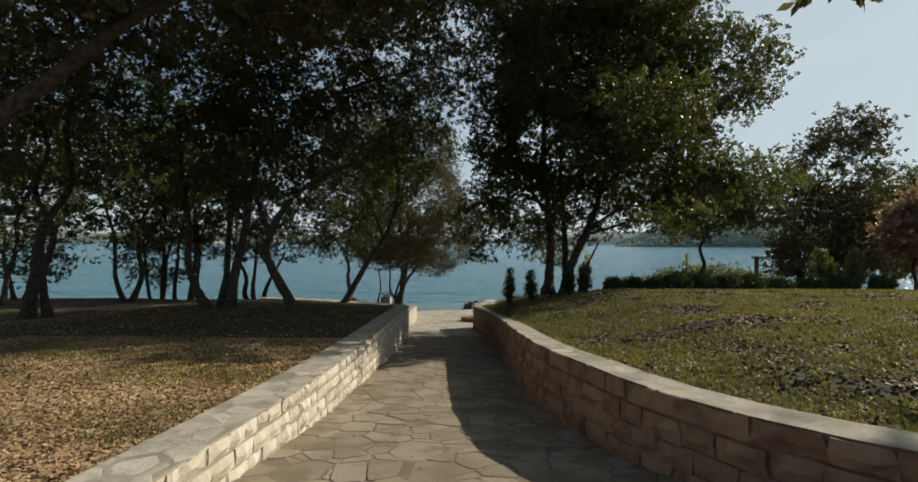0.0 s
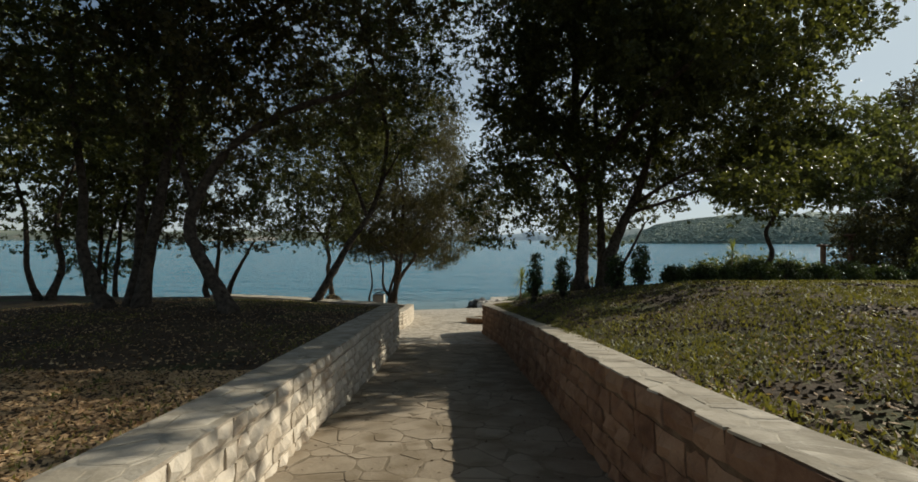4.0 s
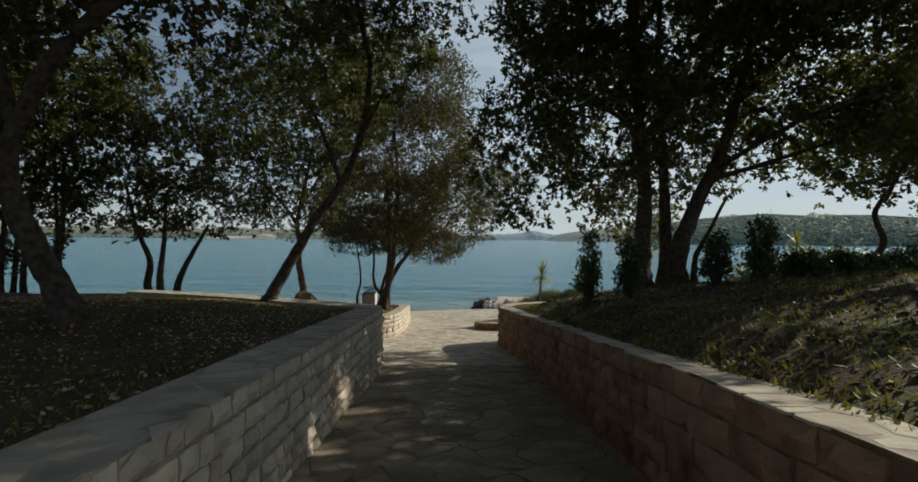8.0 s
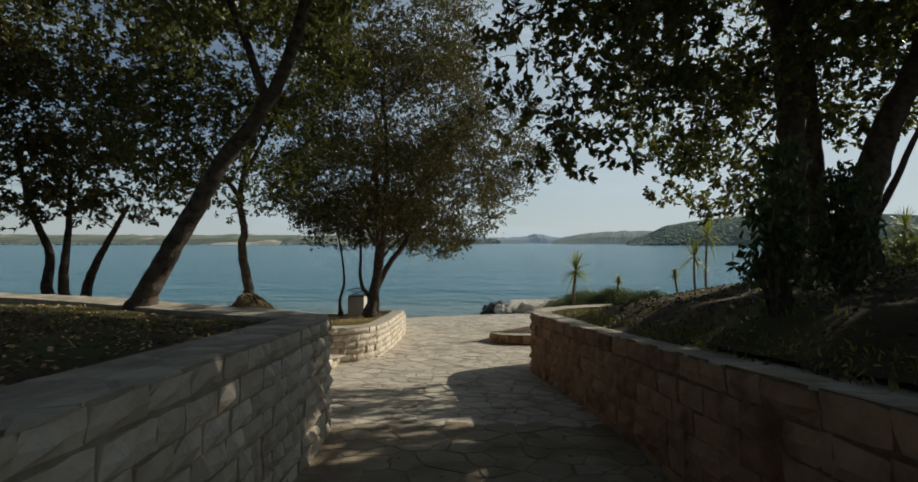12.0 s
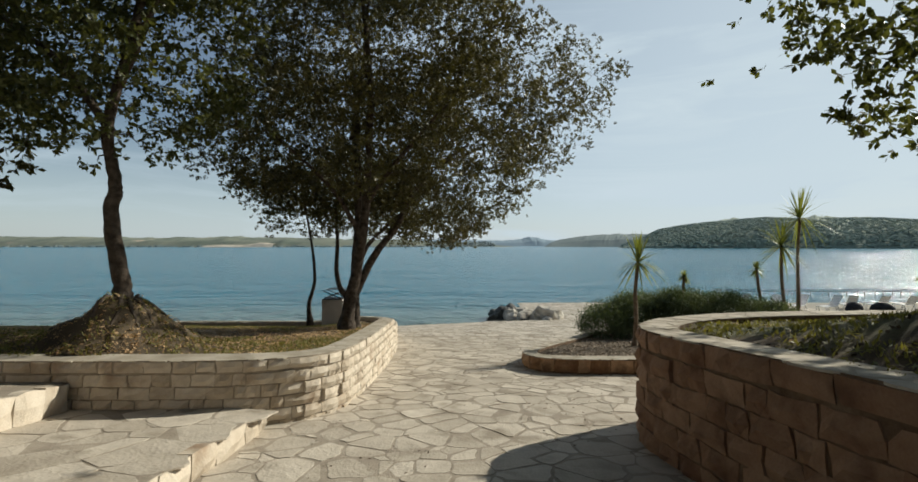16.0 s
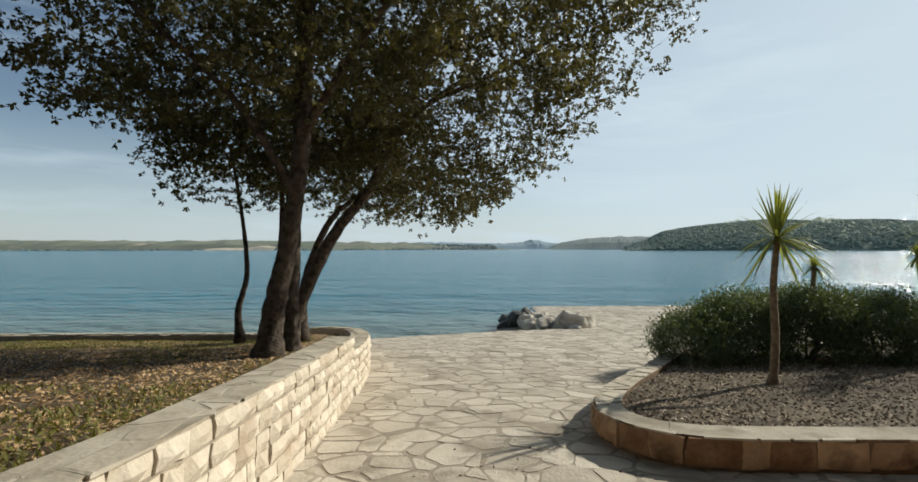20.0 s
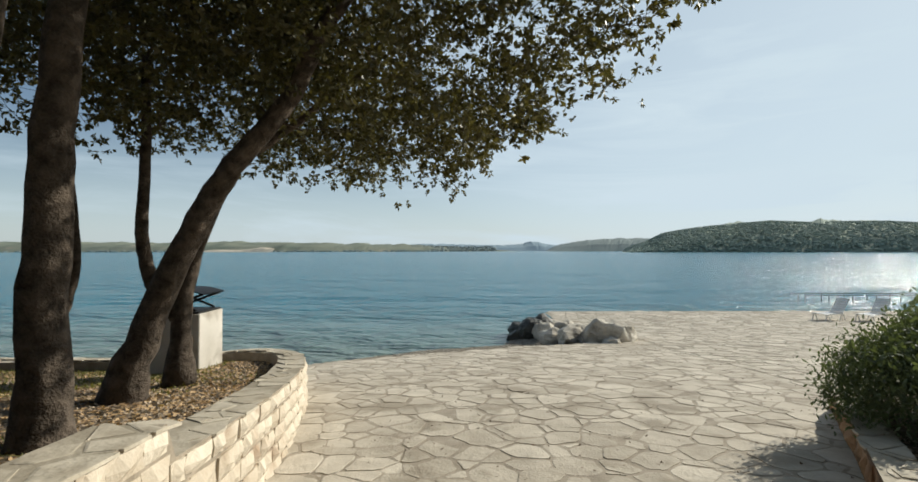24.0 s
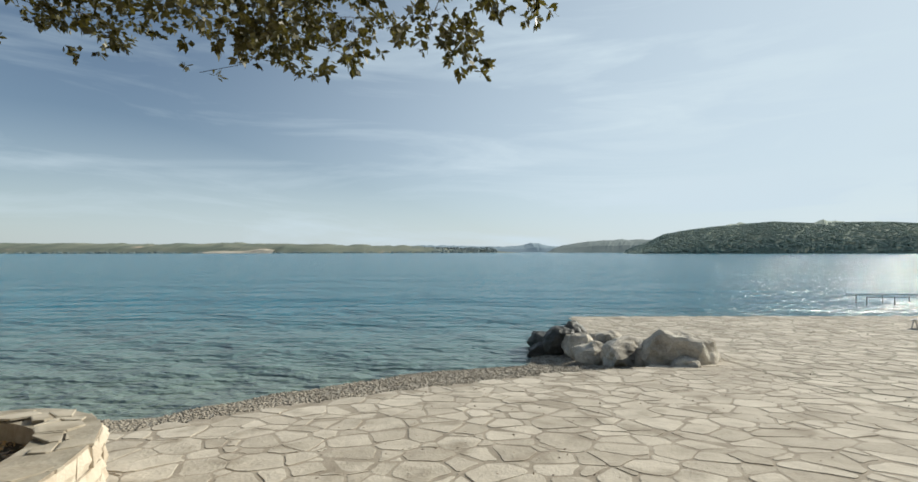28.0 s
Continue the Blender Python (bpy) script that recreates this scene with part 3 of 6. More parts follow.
def stone_wall(name, line, base, top, thick, label, course=0.19, lengths=(0.24, 0.55), outward=1, span=(0, 1e9), cap=True, cap_height=0.016, proud=0.022, blocks=None, rows_mat=None, core_mat=None, joint=0.0, cap_from=-99.0):
    """A mortared wall: core, facing blocks in courses, and irregular flat stones on top. outward: 1 if the face is to the right of the line."""
    pts = resample(line, 0.1)
    wall = empty(name, (0, 0, 0), label, "stone wall", kind="structure")
    verts, faces = [], []
    for p, d in pts:
        n = Vector((d.y, -d.x)) * outward
        f, b = p - n * proud, p - n * thick
        lo, hi = base(p.x, p.y) - 0.35, top(p.x, p.y) - 0.002
        for q, z in ((f, lo), (f, hi), (b, hi), (b, lo)):
            verts.append((q.x, q.y, z))
    for i in range(len(pts) - 1):
        for k in range(4):
            k2 = (k + 1) % 4
            faces.append((i * 4 + k, i * 4 + k2, i * 4 + 4 + k2, i * 4 + 4 + k))
    faces += [(0, 1, 2, 3), tuple(len(verts) - 4 + k for k in (3, 2, 1, 0))]
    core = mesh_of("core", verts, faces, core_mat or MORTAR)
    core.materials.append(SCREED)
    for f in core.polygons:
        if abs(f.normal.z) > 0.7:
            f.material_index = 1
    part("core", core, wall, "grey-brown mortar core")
    rng = random.Random(len(line) * 7 + 3)
    fine = resample(line, 0.02)
    made = 0
    rest_v, rest_f = [], []

    def at(s):
        return fine[min(max(int(s / 0.02), 0), len(fine) - 1)]

    total = len(fine) * 0.02
    rows = 10
    for row in range(rows):
        s = rng.uniform(0, 0.3)
        while s < total - 0.1:
            ln = rng.uniform(*lengths)
            p, d = at(s + ln / 2)
            h = course * (1.0 if row else 0.9)
            zt = top(p.x, p.y) - cap_height - row * course
            zb = zt - h
            s0 = s
            s += ln
            if zt < base(p.x, p.y) + 0.03 or not span[0] <= p.y <= span[1]:
                continue
            n = Vector((d.y, -d.x)) * outward
            p2, _ = at(s0 + ln)
            p1, _ = at(s0)
            slope = min(max((top(p2.x, p2.y) - top(p1.x, p1.y)) / max(ln, 0.1), -0.15), 0.15)
            depth = 0.14
            c = p - n * (depth / 2 - rng.uniform(-0.006, 0.014))
            m = Matrix.Translation((c.x, c.y, (zt + zb) / 2))
            xa = Vector((-n.y, n.x, 0.0))  # block's own x so that its -y looks outwards
            rot = Matrix(((xa.x, -n.x, 0), (xa.y, -n.y, 0), (0, 0, 1))).to_4x4()
            sg = slope * (1 if xa.dot(Vector((d.x, d.y, 0))) > 0 else -1)
            tilt = Matrix.Rotation(-math.atan(sg) + rng.uniform(-0.02, 0.02), 4, "Y")
            m = m @ rot @ tilt @ Matrix.Diagonal((ln - rng.uniform(0.008, 0.022) + joint, depth, h - rng.uniform(0.010, 0.024) + joint, 1))
            me = rng.choice(blocks or BLOCKS)
            if made < 300:
                ob = new("stone", me)
                ob.parent = wall
                ob.matrix_basis = m
                made += 1
            else:
                o = len(rest_v)
                rest_v += [m @ v.co for v in me.vertices]
                rest_f += [tuple(i + o for i in q.vertices) for q in me.polygons]
    if rest_v:
        tagged(part("stones", mesh_of("stones", rest_v, rest_f, rows_mat or STONE_JOINED), wall, "rows of pale squared stones"), kind="stuff")
    if not cap:
        return wall
    # irregular flat stones bedded flush in the mortar on top
    w = thick + 0.004
    laid, more_v, more_f = 0, [], []
    for poly in cells(0.0, total, 0.0, w, 0.225, len(line) + 11, lambda u, v: 0.0 < v < w and 0.1 < u < total - 0.1):
        mu, mv = sum(p[0] for p in poly) / len(poly), sum(p[1] for p in poly) / len(poly)
        p, d = at(mu)
        if not span[0] - 1 <= p.y <= span[1] + 1 or p.y < cap_from or rng.random() < 0.10:
            continue
        corners = []
        level = top(p.x, p.y)
        for u, v in poly:
            u, v = mu + (u - mu) * rng.uniform(0.80, 0.95), mv + (v - mv) * rng.uniform(0.82, 0.96)
            q, e = at(u)
            q = q + Vector((e.y, -e.x)) * outward * (0.006 - min(max(v, 0.0), w))
            corners.append((q.x, q.y, level + min(max(top(q.x, q.y) - level, -0.04), 0.04)))
        lift = rng.uniform(0.0, 0.003)
        mid = np.mean(corners, axis=0)
        k = len(corners)
        low = [(x, y, z - 0.02 + lift) for x, y, z in corners]
        edge = [(x, y, z - 0.002 + lift) for x, y, z in corners]
        ins = [(x + (mid[0] - x) * 0.12, y + (mid[1] - y) * 0.12, z + lift + rng.uniform(-0.001, 0.001)) for x, y, z in corners]
        f = [(i, (i + 1) % k, k + (i + 1) % k, k + i) for i in range(k)] + [(k + i, k + (i + 1) % k, 2 * k + (i + 1) % k, 2 * k + i) for i in range(k)]
        f.append(tuple(2 * k + i for i in range(k)))
        if outward > 0:
            f = [tuple(reversed(q)) for q in f]
        if laid < 300:
            part("cap_stone", mesh_of("cap_stone", low + edge + ins, f, CAP), wall)
            laid += 1
        else:
            o = len(more_v)
            more_v += low + edge + ins
            more_f += [tuple(i + o for i in q) for q in f]
    if more_v:
        tagged(part("cap_stones", mesh_of("cap_stones", more_v, more_f, CAP), wall, "flat stones bedded along the top"), kind="stuff")
    return wall


STONE_JOINED = material("limestone_rows", (0.43, 0.355, 0.265), (0.68, 0.605, 0.495), 5.0, 0.9, 0.6, 45, stain=(0.27, 0.175, 0.105), stain_scale=1.9, by_island=0.5, bump_distance=0.03, stain_at=(0.57, 0.78))

stone_wall("wall_west", LEFT_WALL, paving_z, lambda x, y: left_top(y), 0.62, "pale squared limestone retaining wall beside a path", 0.18, (0.15, 0.40), 1, (0, 30), cap_from=6.5)
stone_wall("wall_east", RIGHT_WALL, paving_z, lambda x, y: right_top(y), 0.46, "brown limestone retaining wall with flat coping, shade in its colour", 0.225, (0.24, 0.58), -1, (4, 40), blocks=SHADED_BROWN_BLOCKS, rows_mat=SHADED_BROWN_ROWS, core_mat=BROWN_MORTAR, joint=0.006, cap_from=7.5)
stone_wall("wall_bed", BED_WALL, paving_z, bed_wall_top, 0.42, "low curved limestone wall round a raised bed", 0.165, (0.15, 0.40), 1, (30, 46), blocks=BED_BLOCKS)
stone_wall("kerb_palm_bed", KERB, paving_z, lambda x, y: paving_z(x, y) + 0.32, 0.34, "low edging of orange-brown limestone blocks round a palm bed", 0.30, (0.26, 0.55), 1, (30, 45), blocks=KERB_BLOCKS, core_mat=BROWN_MORTAR)

# a low landing beside the path, with a stone riser
landing = sheet("landing", [(-3.35, 27.2), (-3.35, 31.9), (-9.5, 31.9), (-9.5, 29.6)], lambda x, y: paving_z(x, y) + 0.26, 0.2, JOINT, "low paved landing step of pale stone", "landing")

upper_step = sheet("upper_step", [(-5.85, 28.2), (-5.85, 31.75), (-9.6, 31.75), (-9.6, 29.4)], lambda x, y: paving_z(x, y) + 0.62, 0.15, JOINT, "paved upper step of pale stone beside a raised bed", "step")


# ---- far shores ----
def ridge(name, xs, profile, y0, depth, mat, label, seed, rough, rows=7, fan=0.0):
    """Land along the far shore: a strip of hills from the water's edge backwards."""
    verts, faces = [], []
    for i, x in enumerate(xs):
        h = profile(x)
        for r in range(rows):
            t = r / (rows - 1)
            shape = math.sin(min(t * 1.25, 1) * math.pi / 2) ** 0.6
            jag = 1 + rough * noise.fractal((x * 0.02, t * 3, seed), 1.0, 2.0, 4) + rough * 0.35 * noise.noise((x * 0.13, t * 9, seed))
            y = y0(x) + depth * t
            verts.append((x * (1 + fan * depth * t / y0(x)), y, -0.5 if r == 0 else max(h * shape * jag, 0.2)))
    n = rows
    for i in range(len(xs) - 1):
        for r in range(rows - 1):
            a = i * n + r
            faces.append((a, a + n, a + n + 1, a + 1))
    ob = new(name, mesh_of(name, verts, np.array(faces), mat))
    return tagged(ob, label, "far shore", kind="structure")


def hill(x, table):
    return float(np.interp(x, [p[0] for p in table], [p[1] for p in table]))


# headland with woods, the distance haze in their colour
HEAD = [(293, 1), (300, 7), (320, 15), (338, 22), (362, 34), (400, 41), (438, 46), (490, 51), (540, 55), (600, 52), (660, 53), (725, 53), (790, 49), (820, 55), (1400, 56)]
ridge("backdrop_headland", list(np.arange(292, 1500, 3.0)), lambda x: 1.2 * hill(x, HEAD), lambda x: 885 - 0.12 * (x - 270), 300, HAZE_FOREST, "wooded green headland across the water, haze in its colour", 2.0, 0.20, 9, 1.0)
ridge("backdrop_middle_hills", list(np.arange(316, 1400, 8.0)), lambda x: hill(x, [(316, 2), (340, 18), (372, 30), (455, 44), (560, 52), (675, 54), (1400, 58)]), lambda x: 1750, 300, HAZE_FOREST_FAR, "wooded hills farther up the inlet, blue-green with painted haze", 4.0, 0.10, fan=1.0)
ridge("backdrop_far_hills", list(np.arange(-900, 900, 14.0)), lambda x: 44 + 24 * math.exp(-((x - 560) / 90) ** 2) + 10 * math.exp(-((x + 250) / 300) ** 2) - 12 * smooth(-200, -700, x), lambda x: 3300, 400, HAZE_HILL, "hills at the end of the inlet, painted hazy blue", 6.0, 0.12)
ridge("backdrop_west_shore", list(np.arange(-2600, 260, 8.0)), lambda x: hill(x, [(-2600, 30), (-1300, 34), (-1100, 30), (-800, 34), (-600, 32), (-400, 30), (-150, 26), (60, 14), (250, 1)]), lambda x: 1500 + 0.08 * (x + 800) + (x > -500) * 0.9 * (x + 500) * 0.6, 300, FAR_LAND, "low far shore with fields and trees", 8.0, 0.22)
ridge("backdrop_pale_cliff", list(np.arange(-830, -575, 6.0)), lambda x: 13 * smooth(-830, -760, x) * (0.55 + 0.45 * smooth(-680, -620, x)), lambda x: 1488 + 0.08 * (x + 800), 40, QUARRY, "pale bare quarry cliff on the far shore", 9.0, 0.25, 4)


def far_trees(name, count, place, size, mat, label, seed):
    """Round tree tops on a far shore, each a small rough ball."""
    rng = np.random.default_rng(seed)
    t = (1 + 5 ** 0.5) / 2
    bv = np.array([(-1, t, 0), (1, t, 0), (-1, -t, 0), (1, -t, 0), (0, -1, t), (0, 1, t), (0, -1, -t), (0, 1, -t), (t, 0, -1), (t, 0, 1), (-t, 0, -1), (-t, 0, 1)]) / 1.9
    bf = np.array([(0, 11, 5), (0, 5, 1), (0, 1, 7), (0, 7, 10), (0, 10, 11), (1, 5, 9), (5, 11, 4), (11, 10, 2), (10, 7, 6), (7, 1, 8), (3, 9, 4), (3, 4, 2), (3, 2, 6), (3, 6, 8), (3, 8, 9), (4, 9, 5), (2, 4, 11), (6, 2, 10), (8, 6, 7), (9, 8, 1)])
    p = np.array([place(rng) for _ in range(count)])
    r = size[0] + (size[1] - size[0]) * rng.random(count) ** 2.2
    p[:, 2] -= r * 0.42
    v = bv[None] * r[:, None, None] * rng.uniform(0.85, 1.12, (count, 12, 1)) * np.array((1.3, 1.2, 0.55)) + p[:, None]
    f = (bf[None] + (np.arange(count) * 12)[:, None, None]).reshape(-1, 3)
    return tagged(new(name, mesh_of(name, v.reshape(-1, 3), f, mat, True)), label, "far trees", kind="stuff")


def on_head(rng):
    x = 298 + 620 * rng.random() ** 1.15
    t = rng.random() ** 1.3
    y0 = 885 - 0.12 * (x - 270)
    shape = math.sin(min(t * 1.25, 1) * math.pi / 2) ** 0.6
    return x * (1 + 240 * t / y0), y0 + 240 * t, 1.2 * hill(x, HEAD) * shape + 0.5


def on_west(rng):
    x = rng.uniform(-1500, 150)
    while -800 < x < -590 and rng.random() < 0.85:
        x = rng.uniform(-1500, 150)
    t = rng.random()
    return x, 1492 + 0.08 * (x + 800) + (x > -500) * 0.54 * (x + 500) + 150 * t, 2 + 22 * t


far_trees("far_woods", 7500, on_head, (1.4, 3.6), HAZE_FOREST, "dense green woods covering a headland, haze in their colour", 5)
far_trees("far_woods", 1500, on_west, (4.0, 8.0), HAZE_FOREST_FAR, "tree line along a far shore, haze in its colour", 6)


# ---- trees ----
def bend(points, n=10):
    """A smooth line through a few points."""
    pts = [np.array(p, dtype=float) for p in points]
    pts = [2 * pts[0] - pts[1]] + pts + [2 * pts[-1] - pts[-2]]
    out = []
    for i in range(1, len(pts) - 2):
        a, b, c, d = pts[i - 1:i + 3]
        for k in range(n):
            t = k / n
            out.append(0.5 * (2 * b + (c - a) * t + (2 * a - 5 * b + 4 * c - d) * t * t + (3 * b - a - 3 * c + d) * t ** 3))
    out.append(pts[-2])
    return out


def oak(at, stems, blobs, clusters, per, leaf, mat, label, seed, spread=0.3, flare=1.5, group="", name="oak_tree", shell=0.25):
    """A tree from its stems (lines of offsets with a radius at foot and top), and the round masses that its crown fills."""
    rng = np.random.default_rng(seed)
    rnd = random.Random(seed)
    tree = empty(name, at, label, "tree", group)
    nodes, radii = [], []
    for k, (line, r0, r1) in enumerate(stems):
        pts = bend(line, 7)
        n = len(pts)
        rad = [r0 + (r1 - r0) * (i / (n - 1)) ** 0.8 for i in range(n)]
        if line[0][2] <= 0.06:
            for i in range(min(4, n)):
                rad[i] *= 1 + (flare - 1) * (1 - i / 4) ** 2
            pts[0] = pts[0] - np.array((0, 0, 0.15))
        jit = [p + rng.normal(0, 0.07, 3) * rad[i] * (0 < i < n - 1) for i, p in enumerate(pts)]
        v, f = tube(jit, rad, 12, 0.09, rnd)
        part("trunk" if line[0][2] <= 0.06 else "limb", mesh_of("trunk", v, f, BARK, True), tree)
        nodes += jit[n // 3:]
        radii += rad[n // 3:]
    # places of the leaf clusters
    vol = np.array([b[1][0] * b[1][1] * b[1][2] for b in blobs])
    pick = rng.choice(len(blobs), clusters, p=vol / vol.sum())
    d = rng.normal(size=(clusters, 3))
    d /= np.linalg.norm(d, axis=1)[:, None]
    rr = (shell + (1 - shell) * rng.random(clusters)) ** (1 / 3)
    cen = np.array([blobs[i][0] for i in pick]) + d * rr[:, None] * np.array([blobs[i][1] for i in pick]) * rng.uniform(0.86, 1.12, clusters)[:, None]
    m0 = len(nodes)
    N = np.zeros((m0 + 2 * clusters, 3))
    R = np.zeros(m0 + 2 * clusters)
    N[:m0], R[:m0] = nodes, radii
    order = np.argsort(np.linalg.norm(cen - N[:m0].mean(0), axis=1))
    lines, widths = [], []
    for i in order:
        c = cen[i]
        dist = ((N[:m0] - c) ** 2).sum(1) + 1.5 * np.maximum(N[:m0, 2] - c[2] + 0.1, 0) ** 2
        j = int(np.argmin(dist))
        a, ra = N[j], R[j]
        length = math.sqrt(dist[j])
        if length < 0.12:
            continue
        mid = (a + c) / 2 + rng.normal(0, 0.09, 3) * length + np.array((0, 0, 0.06 * length))
        r0 = min(ra * 0.6, 0.012 + 0.014 * length)
        lines.append((a, mid, c))
        widths.append((r0, r0 * 0.65, 0.004))
        N[m0], N[m0 + 1] = mid, c
        R[m0], R[m0 + 1] = r0 * 0.65, 0.008
        m0 += 2
    L, W = np.array(lines), np.array(widths)
    d = L[:, 2] - L[:, 0]
    d /= np.linalg.norm(d, axis=1)[:, None]
    u = np.cross(d, np.array((0.3, 0.2, 0.93)))
    u /= np.linalg.norm(u, axis=1)[:, None] + 1e-9
    w = np.cross(d, u)
    ring = [np.cos(q) * u + np.sin(q) * w for q in (0, 2.1, 4.2)]
    V = np.stack([L[:, i] + W[:, i, None] * ring[k] for i in range(3) for k in range(3)], 1)
    base = (np.arange(len(L)) * 9)[:, None]
    F = np.concatenate([base + np.array([(i * 3 + k, i * 3 + (k + 1) % 3, i * 3 + 3 + (k + 1) % 3, i * 3 + 3 + k)]) for i in range(2) for k in range(3)])
    tagged(part("branches", mesh_of("branches", V.reshape(-1, 3), F, BARK), tree), kind="stuff")
    # leaves stand in small sprigs, the sprigs in clumps
    each = 9
    k = rng.poisson(per / each, clusters) + 1
    rep = np.repeat(np.arange(clusters), k)
    size = rng.uniform(0.5, 1.3, clusters)
    sprig = cen[rep] + rng.normal(size=(len(rep), 3)) * (spread * size[rep])[:, None] * np.array((1, 1, 0.75))
    out = sprig - cen[rep]
    out /= np.linalg.norm(out, axis=1)[:, None] + 1e-6
    ways = np.repeat(out * 0.7 + np.array((0, 0, -0.25)), each, axis=0) + rng.normal(size=(len(rep) * each, 3)) * 0.75
    ways /= np.linalg.norm(ways, axis=1)[:, None]
    pos = np.repeat(sprig, each, axis=0) + ways * leaf[0] * 0.55 + np.repeat(out, each, axis=0) * (rng.random(len(rep) * each)[:, None] - 0.5) * leaf[0] * 1.1
    v, f = leaf_quads(pos, leaf[0], leaf[1], rng, ways=ways)
    tagged(part("crown", mesh_of("crown", v, f, mat), tree), kind="stuff")
    return tree


def stem(lean, height, r0, r1, wiggle, seed, foot=(0, 0)):
    rnd = random.Random(seed)
    n = 5
    return ([(foot[0] + lean[0] * (i / n) + (rnd.uniform(-wiggle, wiggle) if 0 < i else 0), foot[1] + lean[1] * (i / n) + (rnd.uniform(-wiggle, wiggle) if 0 < i else 0), height * i / n) for i in range(n + 1)], r0, r1)


# oaks on the raised bed by the water
OAKS = "holm oaks by the shore"
za = bed_z(-3.82, 38.5)
oak((-3.82, 38.5, za), [
    ([(0, 0, 0), (0.10, 0, 0.7), (0.24, 0, 1.4), (0.42, 0, 2.4), (0.55, 0, 3.5), (0.6, 0, 4.8), (0.7, -0.2, 6.5), (0.5, -0.4, 9.0)], 0.20, 0.06),
    ([(0.42, 0, 2.5), (-0.3, -0.5, 3.8), (-1.5, -1.2, 5.0)], 0.08, 0.03),
    ([(0.52, 0, 3.4), (1.6, -0.7, 4.6), (2.8, -1.2, 5.8)], 0.08, 0.03),
    ([(0.6, 0.0, 5.2), (0.5, 0.3, 7.0), (-0.3, 0.4, 9.0)], 0.09, 0.03),
], [((0.1, -0.8, 5.4), (3.2, 2.6, 2.0)), ((-1.7, -0.6, 5.0), (2.2, 2.0, 1.6)), ((2.7, -0.6, 5.4), (2.4, 2.2, 1.8)), ((4.3, -0.5, 6.6), (2.0, 2.0, 1.6)), ((0.9, -0.9, 8.2), (4.0, 3.2, 2.4)), ((0.8, -0.7, 11.0), (3.6, 3.2, 2.4))],
    1400, 80, (0.082, 0.043), LEAF_OLIVE, "stout evergreen oak on a raised bed beside paving", 10, 0.20, group=OAKS, shell=0.45)
z0 = bed_z(-4.6, 41)
